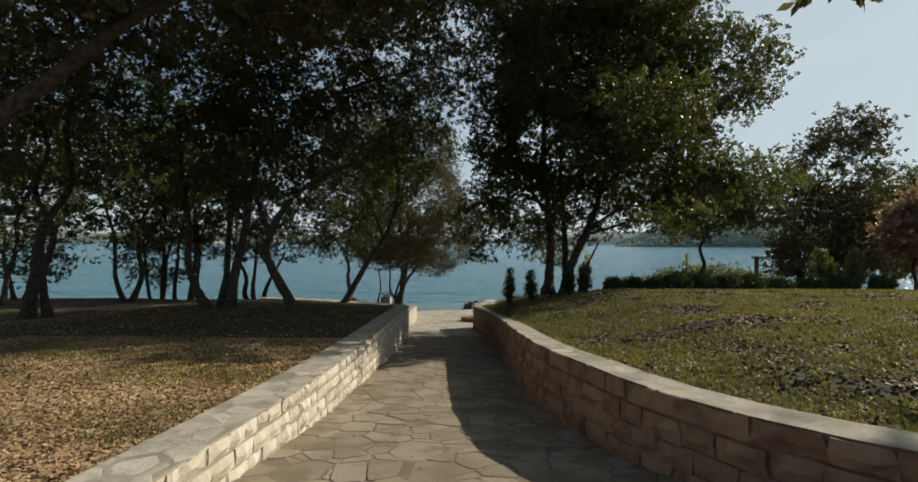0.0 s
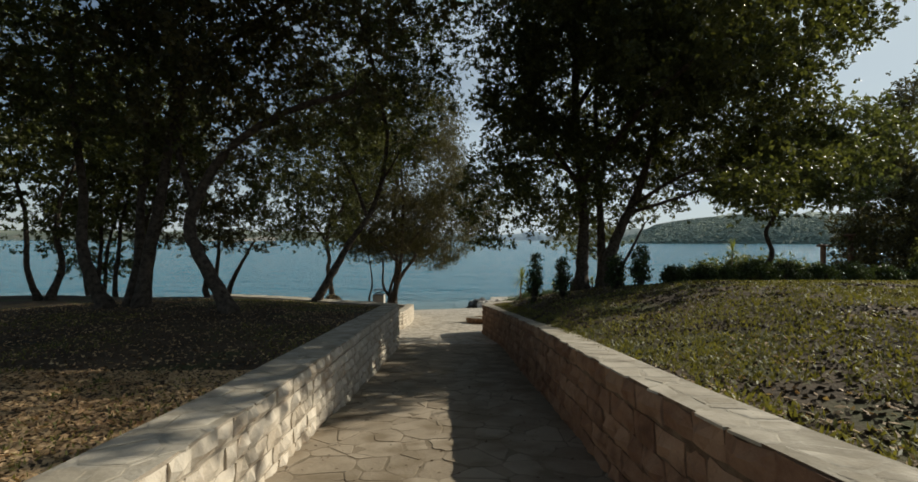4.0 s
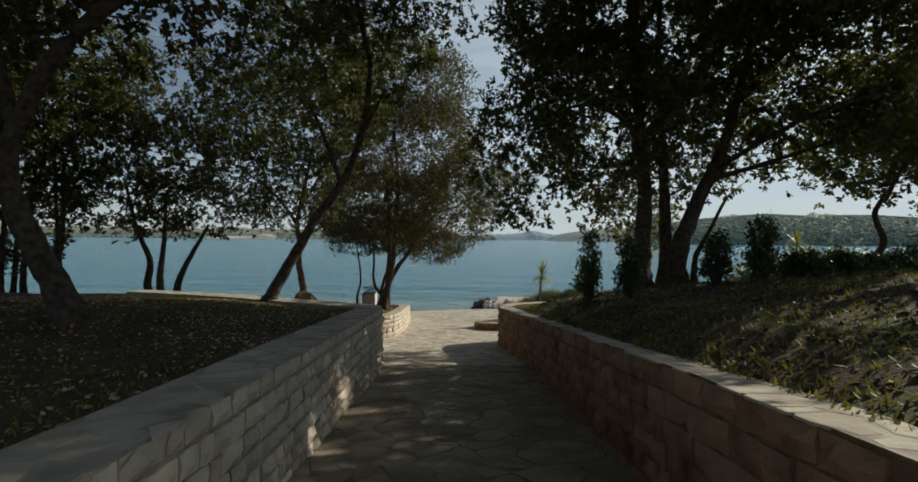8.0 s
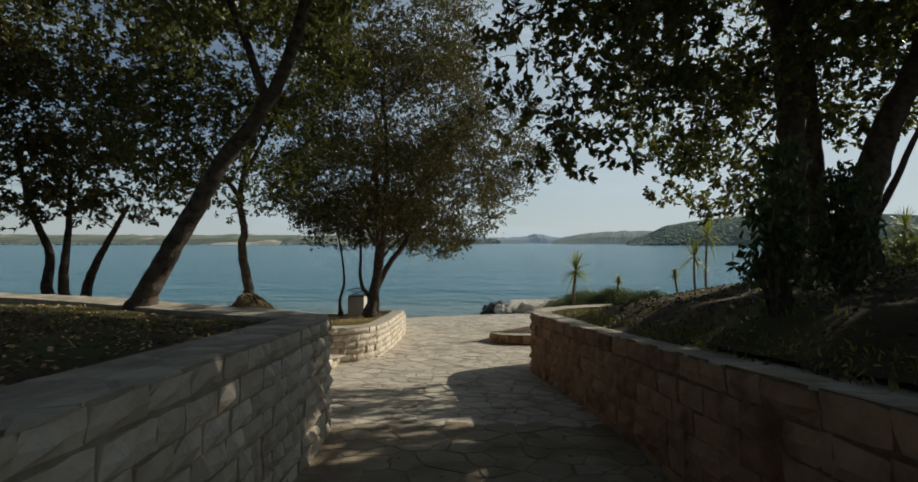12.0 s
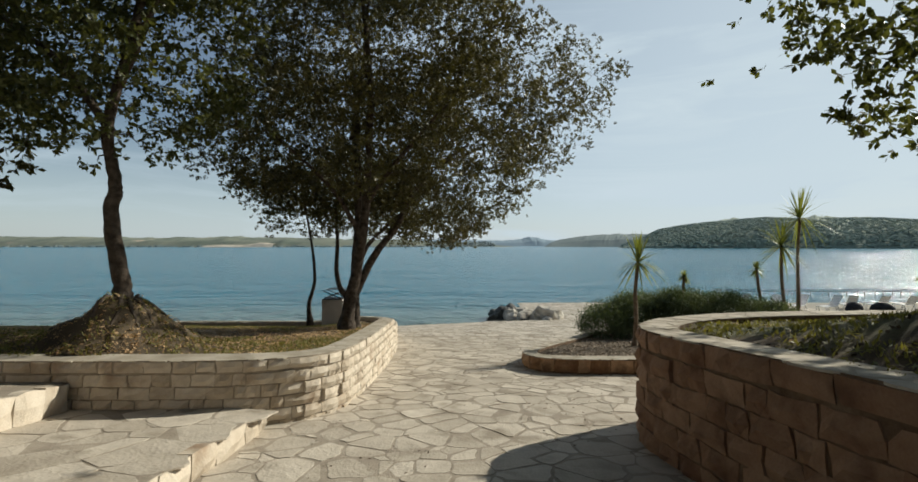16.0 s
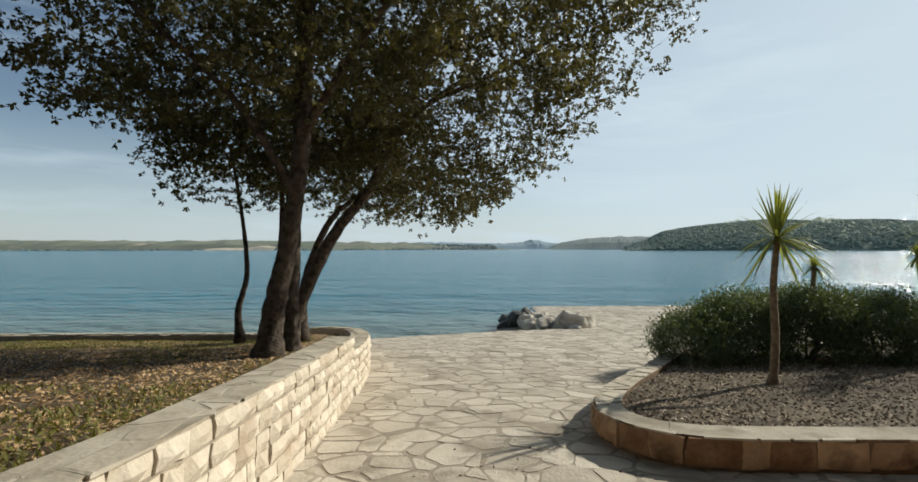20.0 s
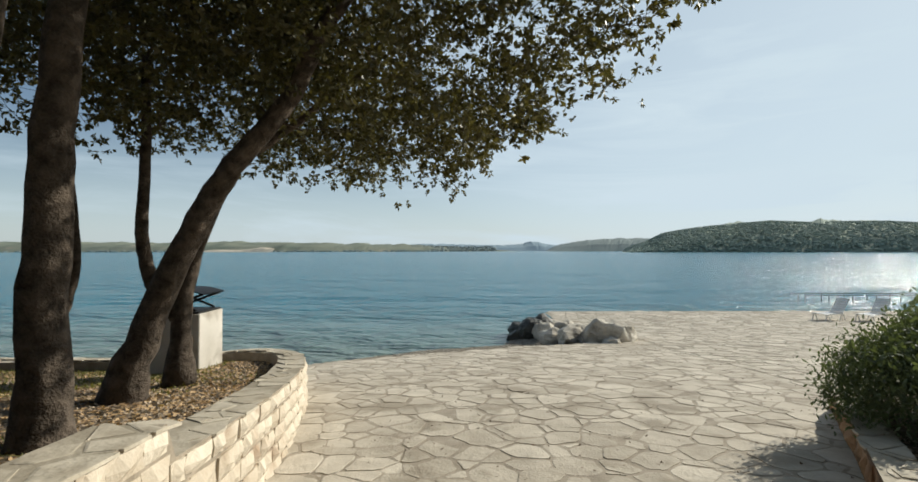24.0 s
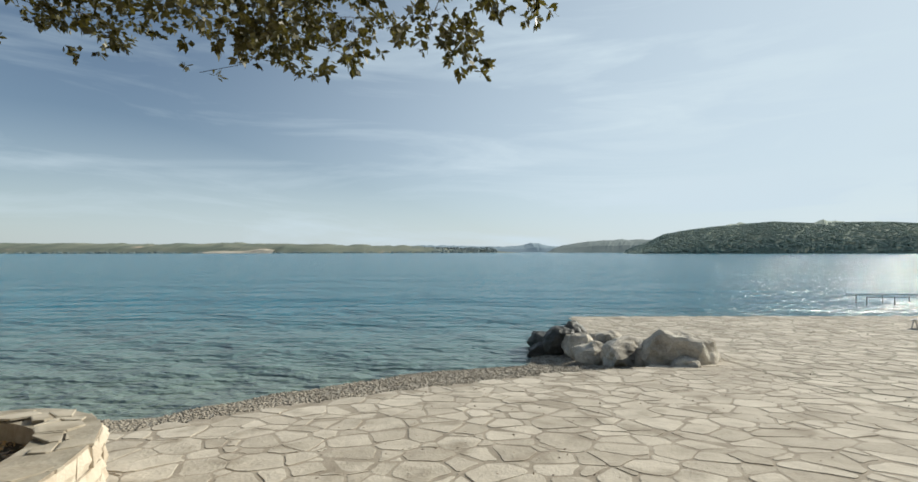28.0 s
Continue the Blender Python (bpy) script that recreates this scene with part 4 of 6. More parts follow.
oak((-4.6, 41.0, z0), [
    ([(0.8, -1.6, 0), (0.82, -1.6, 1.0), (0.85, -1.6, 2.2), (0.9, -1.5, 3.6), (0.7, -0.8, 6.2), (0.4, 0.2, 8.2)], 0.185, 0.07),
    ([(0.05, 0.2, 0), (0.55, 0.25, 1.3), (1.1, 0.3, 2.35), (1.8, 0.4, 3.3), (2.25, 0.5, 4.3), (3.2, 0.9, 5.4), (4.2, 1.4, 6.2)], 0.17, 0.05),
    ([(0.0, 1.4, 0), (0.03, 1.4, 0.9), (0.25, 1.45, 1.8), (0.65, 1.6, 2.7), (1.2, 1.9, 3.3), (2.4, 2.3, 4.4)], 0.14, 0.04),
    ([(-0.02, 1.4, 0.7), (-0.34, 1.35, 1.15), (-0.45, 1.3, 1.8), (-0.42, 1.3, 2.8), (-0.55, 1.5, 4.2)], 0.115, 0.05),
    ([(-1.3, 1.1, 0), (-1.35, 1.1, 0.6), (-1.15, 1.1, 1.4), (-1.25, 1.1, 2.6), (-1.6, 1.2, 4.4)], 0.095, 0.03),
    ([(0.4, -0.1, 6.0), (0.7, 0.2, 8.5), (0.9, 0.4, 12.0)], 0.11, 0.04),
    ([(2.25, 0.5, 4.3), (1.9, 1.0, 5.6), (1.6, 2.4, 6.8)], 0.08, 0.03),
    ([(3.2, 0.9, 5.4), (4.6, 1.0, 6.0), (6.2, 1.0, 7.0)], 0.06, 0.025),
], [((-0.3, 0.8, 6.0), (3.6, 3.2, 2.4)), ((3.6, 1.6, 5.3), (2.7, 3.0, 2.2)), ((5.0, 1.0, 6.9), (2.4, 2.6, 2.0)), ((-2.0, 0.8, 5.6), (1.9, 2.4, 1.8)), ((1.0, 1.0, 9.3), (4.8, 4.0, 2.9)), ((1.0, 0.8, 12.8), (4.0, 3.8, 2.6)), ((1.5, 4.6, 4.7), (2.3, 1.9, 1.7)), ((0.4, 2.6, 4.7), (2.2, 2.0, 1.6)), ((-1.0, 4.6, 4.9), (1.9, 1.8, 1.6)), *[b for b in (((2.8, 3.4, 3.35), (1.6, 1.3, 0.7)), ((4.0, 2.2, 3.65), (1.2, 1.1, 0.65)), ((1.0, 3.6, 3.45), (1.3, 1.2, 0.65))) for _ in range(2)], ((3.0, 0.4, 3.65), (1.9, 1.5, 1.1)), ((-1.2, 1.0, 4.0), (2.1, 1.6, 1.1)), ((1.4, 1.4, 4.3), (1.6, 1.4, 1.0)), ((6.7, 0.3, 6.4), (1.8, 1.8, 1.3)), ((5.2, 0.4, 4.9), (1.6, 1.5, 1.0)), ((7.6, 0.2, 8.0), (1.6, 1.6, 1.3)), ((-1.2, 1.0, 4.0), (2.1, 1.6, 1.1)), ((-0.6, 1.6, 4.6), (2.6, 1.8, 1.2)), ((3.0, 0.4, 3.65), (1.9, 1.5, 1.1)), ((1.6, 0.8, 4.4), (2.0, 1.6, 1.0))],
    4000, 76, (0.082, 0.043), LEAF_OLIVE, "several-stemmed evergreen oak on a raised bed by the water", 11, 0.18, group=OAKS, shell=0.45)

# the oak on a mound of roots
zm = bed_z(-6.2, 33.3)
mound_oak = oak((-6.2, 33.3, zm - 0.05), [([(0, 0, 0), (-0.05, 0, 0.5), (-0.22, 0, 1.5), (-0.14, 0, 2.0), (-0.28, 0, 2.9), (-0.1, 0.2, 4.2), (0.2, 0.4, 6.0)], 0.15, 0.06),
    ([(-0.2, 0, 2.8), (-1.2, 0.2, 4.0), (-2.2, 0.2, 4.8)], 0.08, 0.03), ([(-0.15, 0.1, 3.6), (0.6, -0.3, 4.6), (1.2, -0.6, 5.6)], 0.07, 0.03)],
    [((-0.2, 0.2, 4.3), (2.3, 2.1, 1.9)), ((-2.2, 0, 4.6), (2.2, 2.0, 1.9)), ((0.1, 0.2, 7.2), (3.2, 2.8, 2.4)), ((0.4, 0.4, 9.8), (3.0, 2.8, 2.2))], 1200, 48, (0.11, 0.058), LEAF, "slender oak standing on a mound of bare roots", 12, 0.21, group=OAKS)

rr = random.Random(3)
for k in range(11):
    az = k * 0.571 + rr.uniform(-0.2, 0.2)
    reach = rr.uniform(0.7, 1.3)
    line = []
    for i in range(8):
        t = i / 7
        w = az + 0.5 * (t - 0.2) * rr.uniform(-0.6, 0.6)
        x, y = math.cos(w) * reach * t, math.sin(w) * reach * t
        line.append((x, y, bed_z(-6.2 + x, 33.3 + y) - (zm - 0.05) + 0.05 * (1 - t) ** 2 * (t < 0.5) - 0.03))
    v, f = tube(line, [0.06 * (1 - 0.8 * i / 7) for i in range(8)], 7, 0.2, rr)
    part("root", mesh_of("root", v, f, BARK, True), mound_oak)

# the leaning oak; its first, high lobe is added to block sky light
zl = left_lawn_z(-5.2, 27.3)
oak((-5.2, 27.3, zl), [([(0, 0, 0), (0.25, 0, 0.5), (0.75, 0.05, 1.4), (1.25, 0.1, 2.3), (2.0, 0.2, 3.4), (2.5, 0.2, 4.8), (2.7, 0.2, 6.5)], 0.19, 0.07),
    ([(1.9, 0.2, 3.3), (1.3, 0.3, 4.8), (0.6, 0.3, 6.2)], 0.08, 0.03), ([(2.4, 0.2, 4.5), (3.2, -0.5, 5.6)], 0.07, 0.03), ([(2.7, 0.2, 6.5), (2.2, -2.4, 9.6), (1.2, -5.8, 12.4)], 0.08, 0.03)],
    [((1.0, -6.0, 12.6), (4.6, 4.2, 1.8)), ((0.6, 0.4, 6.2), (2.8, 2.4, 2.0)), ((2.4, 0.6, 7.0), (2.2, 2.2, 2.0)), ((-1.0, 1.0, 5.6), (1.9, 1.7, 1.5)), ((1.2, 0, 9.2), (3.4, 3.0, 2.4)), ((3.6, 0.5, 9.8), (2.3, 2.2, 2.2)), ((2.6, 0.5, 12.4), (3.4, 3.2, 2.5)), ((4.3, 0.5, 8.0), (1.3, 1.8, 1.6))], 1650, 40, (0.125, 0.065), LEAF, "leaning oak with a bent trunk on the lawn", 13, 0.22, group="oaks on the west lawn")

# trees of the west lawn
WEST = "oaks on the west lawn"
specs = [  # x, y, lean, height, radius, crown blobs, seed
    (-5.7, 21.4, [([(0, 0, 0), (-0.45, 0, 0.9), (-1.1, 0.1, 2.1), (-0.9, 0.1, 3.0), (-0.2, 0.1, 4.2), (1.2, 0.1, 5.2), (3.2, 0.2, 5.9)], 0.21, 0.07), ([(-0.95, 0.1, 2.8), (-1.6, 0.4, 4.4), (-1.8, 0.6, 6.5)], 0.12, 0.05), ([(-1.7, 0.5, 6.0), (1.2, 0.3, 8.2), (4.6, 0.0, 9.2)], 0.07, 0.03)],
        # the last two lobes, hardly in view, are added to block sky light
        [((-1.0, 0.5, 7.0), (3.0, 2.6, 2.2)), ((1.8, 0.3, 6.8), (2.6, 2.2, 1.7)), ((-2.4, 0.2, 5.0), (1.6, 1.6, 1.2)), ((-0.5, 0.5, 9.2), (3.2, 3.0, 2.0)), ((4.6, 0.0, 9.6), (3.2, 3.2, 1.2)), ((0.0, -4.6, 11.2), (4.2, 3.6, 1.6)), ((4.0, -3.6, 11.6), (4.0, 3.6, 1.5))], 1250),
    (-8.9, 21.9, [stem((1.3, 0), 7.5, 0.20, 0.06, 0.12, 1, (0.6, -0.1)), stem((0.5, 0.3), 7.2, 0.15, 0.05, 0.15, 19, (0.1, 0.2)), ([(-0.4, 0, 0), (-0.8, 0, 0.8), (-1.15, 0.1, 1.8), (-1.2, 0.2, 3.2), (-1.5, 0.3, 5.2), (-1.7, 0.4, 7.0)], 0.20, 0.06)],
        [((0.3, 0.3, 6.4), (2.8, 2.6, 2.2)), ((-1.2, 0.6, 8.4), (2.8, 2.6, 2.0)), ((1.6, 0, 8.6), (2.4, 2.4, 1.8))], 400),
    (-16.4, 32.6, [stem((0.3, 0), 7.5, 0.12, 0.05, 0.12, 3, (-1.2, 0)), stem((0.4, 0.4), 7.0, 0.13, 0.05, 0.12, 4, (-0.6, 0.3)), stem((0.5, 0.6), 6.8, 0.12, 0.05, 0.12, 5, (0.1, 0.5)), stem((0.9, 0.2), 6.8, 0.12, 0.05, 0.12, 20, (0.5, 0.1)), stem((-0.5, 0.2), 6.6, 0.10, 0.04, 0.12, 26, (0.9, 0.3))],
        [((-0.6, 0, 5.6), (3.0, 2.6, 2.0)), ((0.8, 0.5, 7.6), (3.0, 2.6, 2.0))], 330),
    (-13.4, 35.4, [([(0, 0, 0), (-0.4, 0, 0.9), (-0.3, 0, 2.0), (-0.9, 0, 3.4), (-1.4, 0, 5.4)], 0.21, 0.06), ([(0.3, 0, 0), (0.15, 0, 1.2), (0.3, 0, 2.6), (0.4, 0, 4.8)], 0.20, 0.06), ([(0.85, 0, 0), (0.95, 0, 1.0), (1.5, 0, 2.2), (2.3, 0, 3.6)], 0.20, 0.06)],
        [((-0.8, 0, 5.2), (2.6, 2.2, 1.8)), ((1.5, 0, 4.8), (2.2, 2.0, 1.4)), ((0.5, 0, 7.0), (3.0, 2.4, 2.0))], 420),
    (-17.0, 29.0, [stem((1.2, 0), 7.0, 0.16, 0.05, 0.3, 6), stem((-1.2, 0.3), 6.5, 0.13, 0.05, 0.3, 7, (-0.4, 0))],
        [((0.2, 0, 5.6), (3.0, 2.6, 2.2)), ((-0.6, 0, 7.8), (3.2, 2.8, 2.2))], 360),
    (-20.5, 25.0, [stem((-1.0, 0), 7.0, 0.15, 0.05, 0.3, 8), stem((1.4, 0.3), 7.0, 0.13, 0.05, 0.3, 9, (0.4, 0))],
        [((0, 0, 5.4), (3.4, 2.8, 2.4)), ((0.4, 0, 8.0), (3.2, 2.8, 2.2))], 340),
    (-14.5, 20.0, [stem((1.8, 0), 8.0, 0.20, 0.06, 0.4, 10), stem((-0.6, 0.3), 7.5, 0.14, 0.05, 0.3, 14, (0.5, 0.3))],
        [((0.8, 0, 7.0), (3.4, 3.0, 2.2)), ((-1.0, 0, 8.8), (3.2, 2.8, 2.0))], 400),
    (-18.5, 34.0, [stem((0.6, 0), 6.0, 0.12, 0.05, 0.3, 15), stem((-1.0, 0.3), 6.0, 0.12, 0.05, 0.3, 16, (-0.6, 0))],
        [((0, 0, 4.0), (2.8, 2.4, 2.2)), ((0.4, 0, 6.4), (2.8, 2.4, 2.0))], 340),
    (-24.5, 31.0, [stem((0.8, 0), 6.5, 0.13, 0.05, 0.3, 17), stem((-1.2, 0.3), 6.0, 0.12, 0.05, 0.3, 18, (-0.6, 0))],
        [((0, 0, 3.8), (3.2, 2.6, 2.4)), ((0.4, 0, 6.6), (3.2, 2.6, 2.2))], 340),
    (-10.8, 12.4, [([(0, 0, 0), (0.3, 0, 1.6), (1.4, 0.2, 3.4), (2.5, 0.2, 4.6), (3.3, 0.3, 5.3), (4.2, 0.4, 6.1), (5.2, 0.6, 6.9), (6.6, 1.2, 7.9)], 0.27, 0.07), ([(0.9, 0.1, 2.8), (0.6, 0.3, 5.0), (0.8, 0.6, 8.0)], 0.16, 0.05)],
        [((5.2, 1.2, 8.3), (3.4, 2.8, 1.7)), ((1.5, 0.5, 8.2), (3.2, 2.8, 2.0)), ((-1.5, 0.5, 6.8), (2.6, 2.4, 2.0)), ((7.6, 2.6, 8.8), (2.6, 2.4, 1.3)), ((9.4, 1.0, 10.5), (4.2, 4.2, 1.5))], 760),
]
for i, (x, y, stems, blobs, n) in enumerate(specs):
    zz = bed_z(x, y) if y > 32.5 else left_lawn_z(x, y)
    top = max(b[0][2] for b in blobs)
    blobs = [((c[0], c[1], c[2] - 0.3), (r[0] * 1.05, r[1] * 1.05, r[2] * 1.1)) for c, r in blobs] + [((0.3, 0.3, top + 2.2), (3.8, 3.2, 2.4))]
    last_oak = oak((x, y, zz - 0.03), stems, blobs, int(n * (1.0 if i == 0 else 1.4)), 40 if i == 0 else 50, (0.16, 0.085), LEAF if i % 3 else LEAF_OLIVE, "dark evergreen oak with several bent trunks on a shaded lawn", 30 + i, 0.26, group=WEST)
    if i == 6:
        lawn_oak = last_oak
# unseen copies added round the lawns and behind the start to block sky light
# only the one at (18, 11) follows from a shadow on the wall top
for x, y, z, turn in ((-31, 20, 4.4, 40), (-29, 8, 5.6, 200), (-18, -9, 6.8, 280), (-4, -15, 7.0, 150), (12, -13, 7.0, 75), (18, 11, 6.4, 170), (29, 15, 5.9, 15)):
    copy_thing(lawn_oak, pose(x, y, z, 0, 0, turn))

# an oak behind the start of the path, whose outer twigs hang over it
oak((7.0, -3.0, 6.6), [([(0, 0, 0), (0.1, 0.1, 1.5), (-0.2, 0.5, 3.5), (-0.4, 1.0, 6.0), (-0.2, 1.2, 9.0)], 0.30, 0.08), ([(-0.2, 0.5, 3.2), (-1.6, 3.6, 4.6), (-2.8, 6.6, 4.4), (-3.9, 9.3, 2.9)], 0.13, 0.02), ([(-0.3, 0.8, 5.0), (-1.4, 4.6, 7.4), (-2.0, 8.4, 8.6), (-1.2, 13.6, 9.3)], 0.14, 0.04)],
    # the last two lobes, never in view, are added to block sky light
    [((-0.5, 1.0, 7.0), (4.0, 3.6, 2.4)), ((-1.6, 3.6, 5.6), (2.4, 2.4, 1.4)), ((-3.8, 9.4, 2.55), (1.0, 0.5, 0.2)), ((-4.3, 9.6, 2.5), (0.6, 0.4, 0.2)), ((-0.3, 0.8, 9.6), (3.4, 3.2, 2.0)), ((-2.2, 8.0, 8.8), (4.2, 4.2, 1.5)), ((-1.0, 14.0, 9.4), (4.2, 3.8, 1.4))], 1150, 54, (0.12, 0.065), LEAF, "evergreen oak with a long limb over the start of a path", 15, 0.22)

# the great oak of the east lawn
ze = right_lawn_z(5.4, 27.9)
oak((5.4, 27.9, ze), [
    ([(-0.25, 0, 0), (-0.2, 0, 1.2), (-0.15, 0.1, 2.8), (-0.3, 0.1, 4.6), (-0.5, 0.2, 7.0), (-0.5, 0.3, 9.6)], 0.30, 0.08),
    ([(0.85, 0.85, 0), (0.8, 0.85, 1.6), (0.75, 0.9, 3.4), (0.6, 1.0, 6.0), (0.6, 1.0, 8.6)], 0.23, 0.07),
    ([(0.5, -0.4, 0), (0.75, -0.3, 1.2), (1.25, -0.1, 2.3), (1.85, -0.1, 3.6), (2.35, 0, 5.0), (2.9, 0.1, 7.2)], 0.29, 0.10),
    ([(1.6, -0.1, 3.0), (3.2, -0.3, 3.5), (5.2, -0.4, 4.2), (7.0, -0.2, 5.0)], 0.085, 0.03),
    ([(-0.25, 0.1, 4.0), (-1.5, -0.6, 5.4), (-2.8, -1.0, 6.4)], 0.12, 0.04),
    ([(-0.28, 0.1, 4.4), (-1.8, -0.4, 5.0), (-3.6, -0.6, 4.5)], 0.09, 0.03),
    ([(1.5, 0.5, 0), (1.55, 0.5, 0.8), (1.95, 0.5, 1.6), (2.5, 0.6, 2.6)], 0.10, 0.04),
    ([(-0.5, 0.2, 7.0), (1.0, 0.3, 9.5), (2.4, 0.4, 12.0)], 0.12, 0.04),
    ([(2.4, 0, 5.2), (4.6, 0.4, 7.4), (7.6, 0.5, 10.0)], 0.12, 0.04),
    ([(1.7, -0.1, 3.3), (2.6, -3.2, 4.2), (3.2, -6.0, 3.9)], 0.08, 0.03),
    ([(-0.2, 0.1, 4.2), (0.8, -3.4, 6.2), (1.2, -8.0, 6.9)], 0.13, 0.04),
    ([(0.25, 0.5, 3.0), (0.8, 2.2, 3.0), (1.0, 4.0, 2.3)], 0.06, 0.02),
    # these limbs carry high lobes, mostly out of view, added to block sky light
    ([(-0.5, 0.2, 7.2), (-0.9, -2.6, 10.0), (-1.2, -6.2, 12.6)], 0.13, 0.04),
    ([(-0.6, -1.2, 8.8), (-3.0, -4.6, 11.6), (-6.0, -8.0, 13.2)], 0.11, 0.04),
    ([(1.0, 0.3, 9.5), (1.8, -3.0, 11.4), (2.6, -6.4, 12.8)], 0.10, 0.04),
], [*[((3.3, -6.3, 3.6), (1.6, 1.6, 0.7))] * 2, ((1.3, -9.0, 6.9), (1.9, 1.9, 1.4)), ((1.2, -6.0, 7.2), (2.6, 2.6, 1.8)), ((3.8, -4.3, 6.7), (2.0, 2.0, 1.6)), ((1.0, 4.1, 2.0), (1.7, 1.6, 0.9)), ((-1.0, -6.0, 12.8), (4.0, 3.6, 1.9)), ((-6.0, -8.0, 13.4), (4.2, 4.2, 1.6)), ((2.6, -6.5, 13.0), (3.6, 3.6, 1.8)), ((-1.6, -0.6, 4.6), (2.4, 2.8, 2.3)), ((0.5, 0.3, 7.8), (4.4, 4.8, 3.0)), ((4.5, 0.0, 6.7), (3.9, 4.3, 2.5)), ((6.4, -0.6, 10.8), (4.3, 4.6, 2.5)), ((2.6, -2.4, 8.0), (2.8, 2.0, 2.0)), ((0.2, -5.0, 9.6), (3.6, 2.4, 1.5)), ((1.8, -0.4, 11.3), (5.4, 5.4, 2.9)), ((6.4, 0, 5.3), (3.5, 2.4, 1.1)), ((1.2, 1.7, 3.5), (2.0, 1.5, 1.2)), ((2.0, 0, 14.2), (4.8, 4.6, 2.6)), ((0.0, 4.0, 3.8), (2.0, 1.8, 1.6)), ((-3.7, -0.6, 3.8), (1.6, 2.1, 2.1)), ((2.6, 1.2, 3.8), (2.0, 1.8, 1.3)), ((-3.2, -0.3, 8.0), (1.5, 2.4, 2.6)), ((-2.7, 0, 11.4), (2.0, 2.6, 2.6)), ((-2.2, 0.5, 14.5), (2.2, 2.6, 2.2))],
    6700, 56, (0.14, 0.075), LEAF, "great many-trunked evergreen oak on a rise beside a path", 14, 0.24)

EAST = "trees beyond the east lawn"
for i, (x, y, z, stems, blobs, n, mat, lab) in enumerate([
    (14.5, 31.0, 4.2, [stem((0.5, 0), 5.0, 0.16, 0.05, 0.3, 21), ([(0.4, 0, 4.0), (0.3, -2.2, 5.4), (0.2, -4.2, 6.3)], 0.08, 0.03), ([(0.3, 0, 3.4), (-1.2, -2.4, 4.4), (-2.8, -4.8, 4.9)], 0.08, 0.03)], [((0, 0, 5.0), (3.0, 2.4, 1.2)), ((2.0, 0, 6.3), (2.4, 2.0, 1.1)), ((3.4, 0, 5.2), (1.8, 1.6, 0.9)), ((0.2, -4.2, 6.5), (2.4, 2.0, 1.2)), ((-3.0, -5.0, 5.0), (2.0, 1.8, 1.0))], 240, LEAF_PALE, "broad green tree beyond the lawn"),
    (26.0, 36.0, 2.6, [stem((0.5, 0), 9.0, 0.25, 0.06, 0.3, 22)], [((0, 0, 5.5), (3.8, 3.4, 3.4)), ((0.5, 0, 10.0), (3.0, 2.6, 2.6)), ((-1.5, 0, 3.5), (2.6, 2.4, 2.2)), ((1.6, 0, 12.6), (2.0, 2.0, 1.8)), ((-1.8, 0, 8.0), (2.0, 2.0, 1.6))], 560, LEAF_OLIVE, "tall dark tree beyond the lawn"),
    (32.0, 38.0, 2.6, [stem((0.5, 0), 8.0, 0.25, 0.06, 0.3, 23)], [((0, 0, 5.5), (4.2, 3.4, 3.4)), ((1.5, 0, 8.5), (3.0, 2.6, 2.2))], 420, LEAF, "broad dark tree beyond the lawn"),
    (26.0, 29.8, 4.5, [stem((0.3, 0), 4.0, 0.12, 0.04, 0.2, 24)], [((0.5, 0, 3.6), (2.2, 2.0, 1.8)), ((1.2, 0, 5.0), (1.8, 1.6, 1.3))], 240, LEAF_RED, "small tree with reddish leaves beyond the lawn"),
    (18.0, 40.5, 1.6, [stem((0.3, 0), 3.0, 0.10, 0.04, 0.2, 25)], [((0, 0, 2.4), (2.8, 1.8, 1.4)), ((2.5, 0, 2.6), (2.4, 1.6, 1.4)), ((5.0, 0.3, 2.4), (2.2, 1.6, 1.3))], 330, LEAF_PALE, "low leafy tree near the terrace")]):
    oak((x, y, z), stems, blobs, int(n * 1.5), 60, (0.19, 0.095), mat, lab, 60 + i, 0.36, group=EAST, name="tree")


# ---- palms and shrubs ----
def blade(rng, length, width, az, el, droop):
    """One strap leaf: a narrow folded strip that arches over."""
    v, f = [], []
    d = np.array((math.cos(az) * math.cos(el), math.sin(az) * math.cos(el), math.sin(el)))
    s = np.array((-math.sin(az), math.cos(az), 0))
    for i in range(5):
        t = i / 4
        p = d * length * t + np.array((0, 0, -droop * length * t * t))
        w = width * (1 - t) ** 0.7 * (0.6 + 0.8 * min(t * 3, 1)) * 0.5 + 0.001
        v += [p - s * w, p + s * w]
    for i in range(4):
        f.append((2 * i, 2 * i + 1, 2 * i + 3, 2 * i + 2))
    return v, f


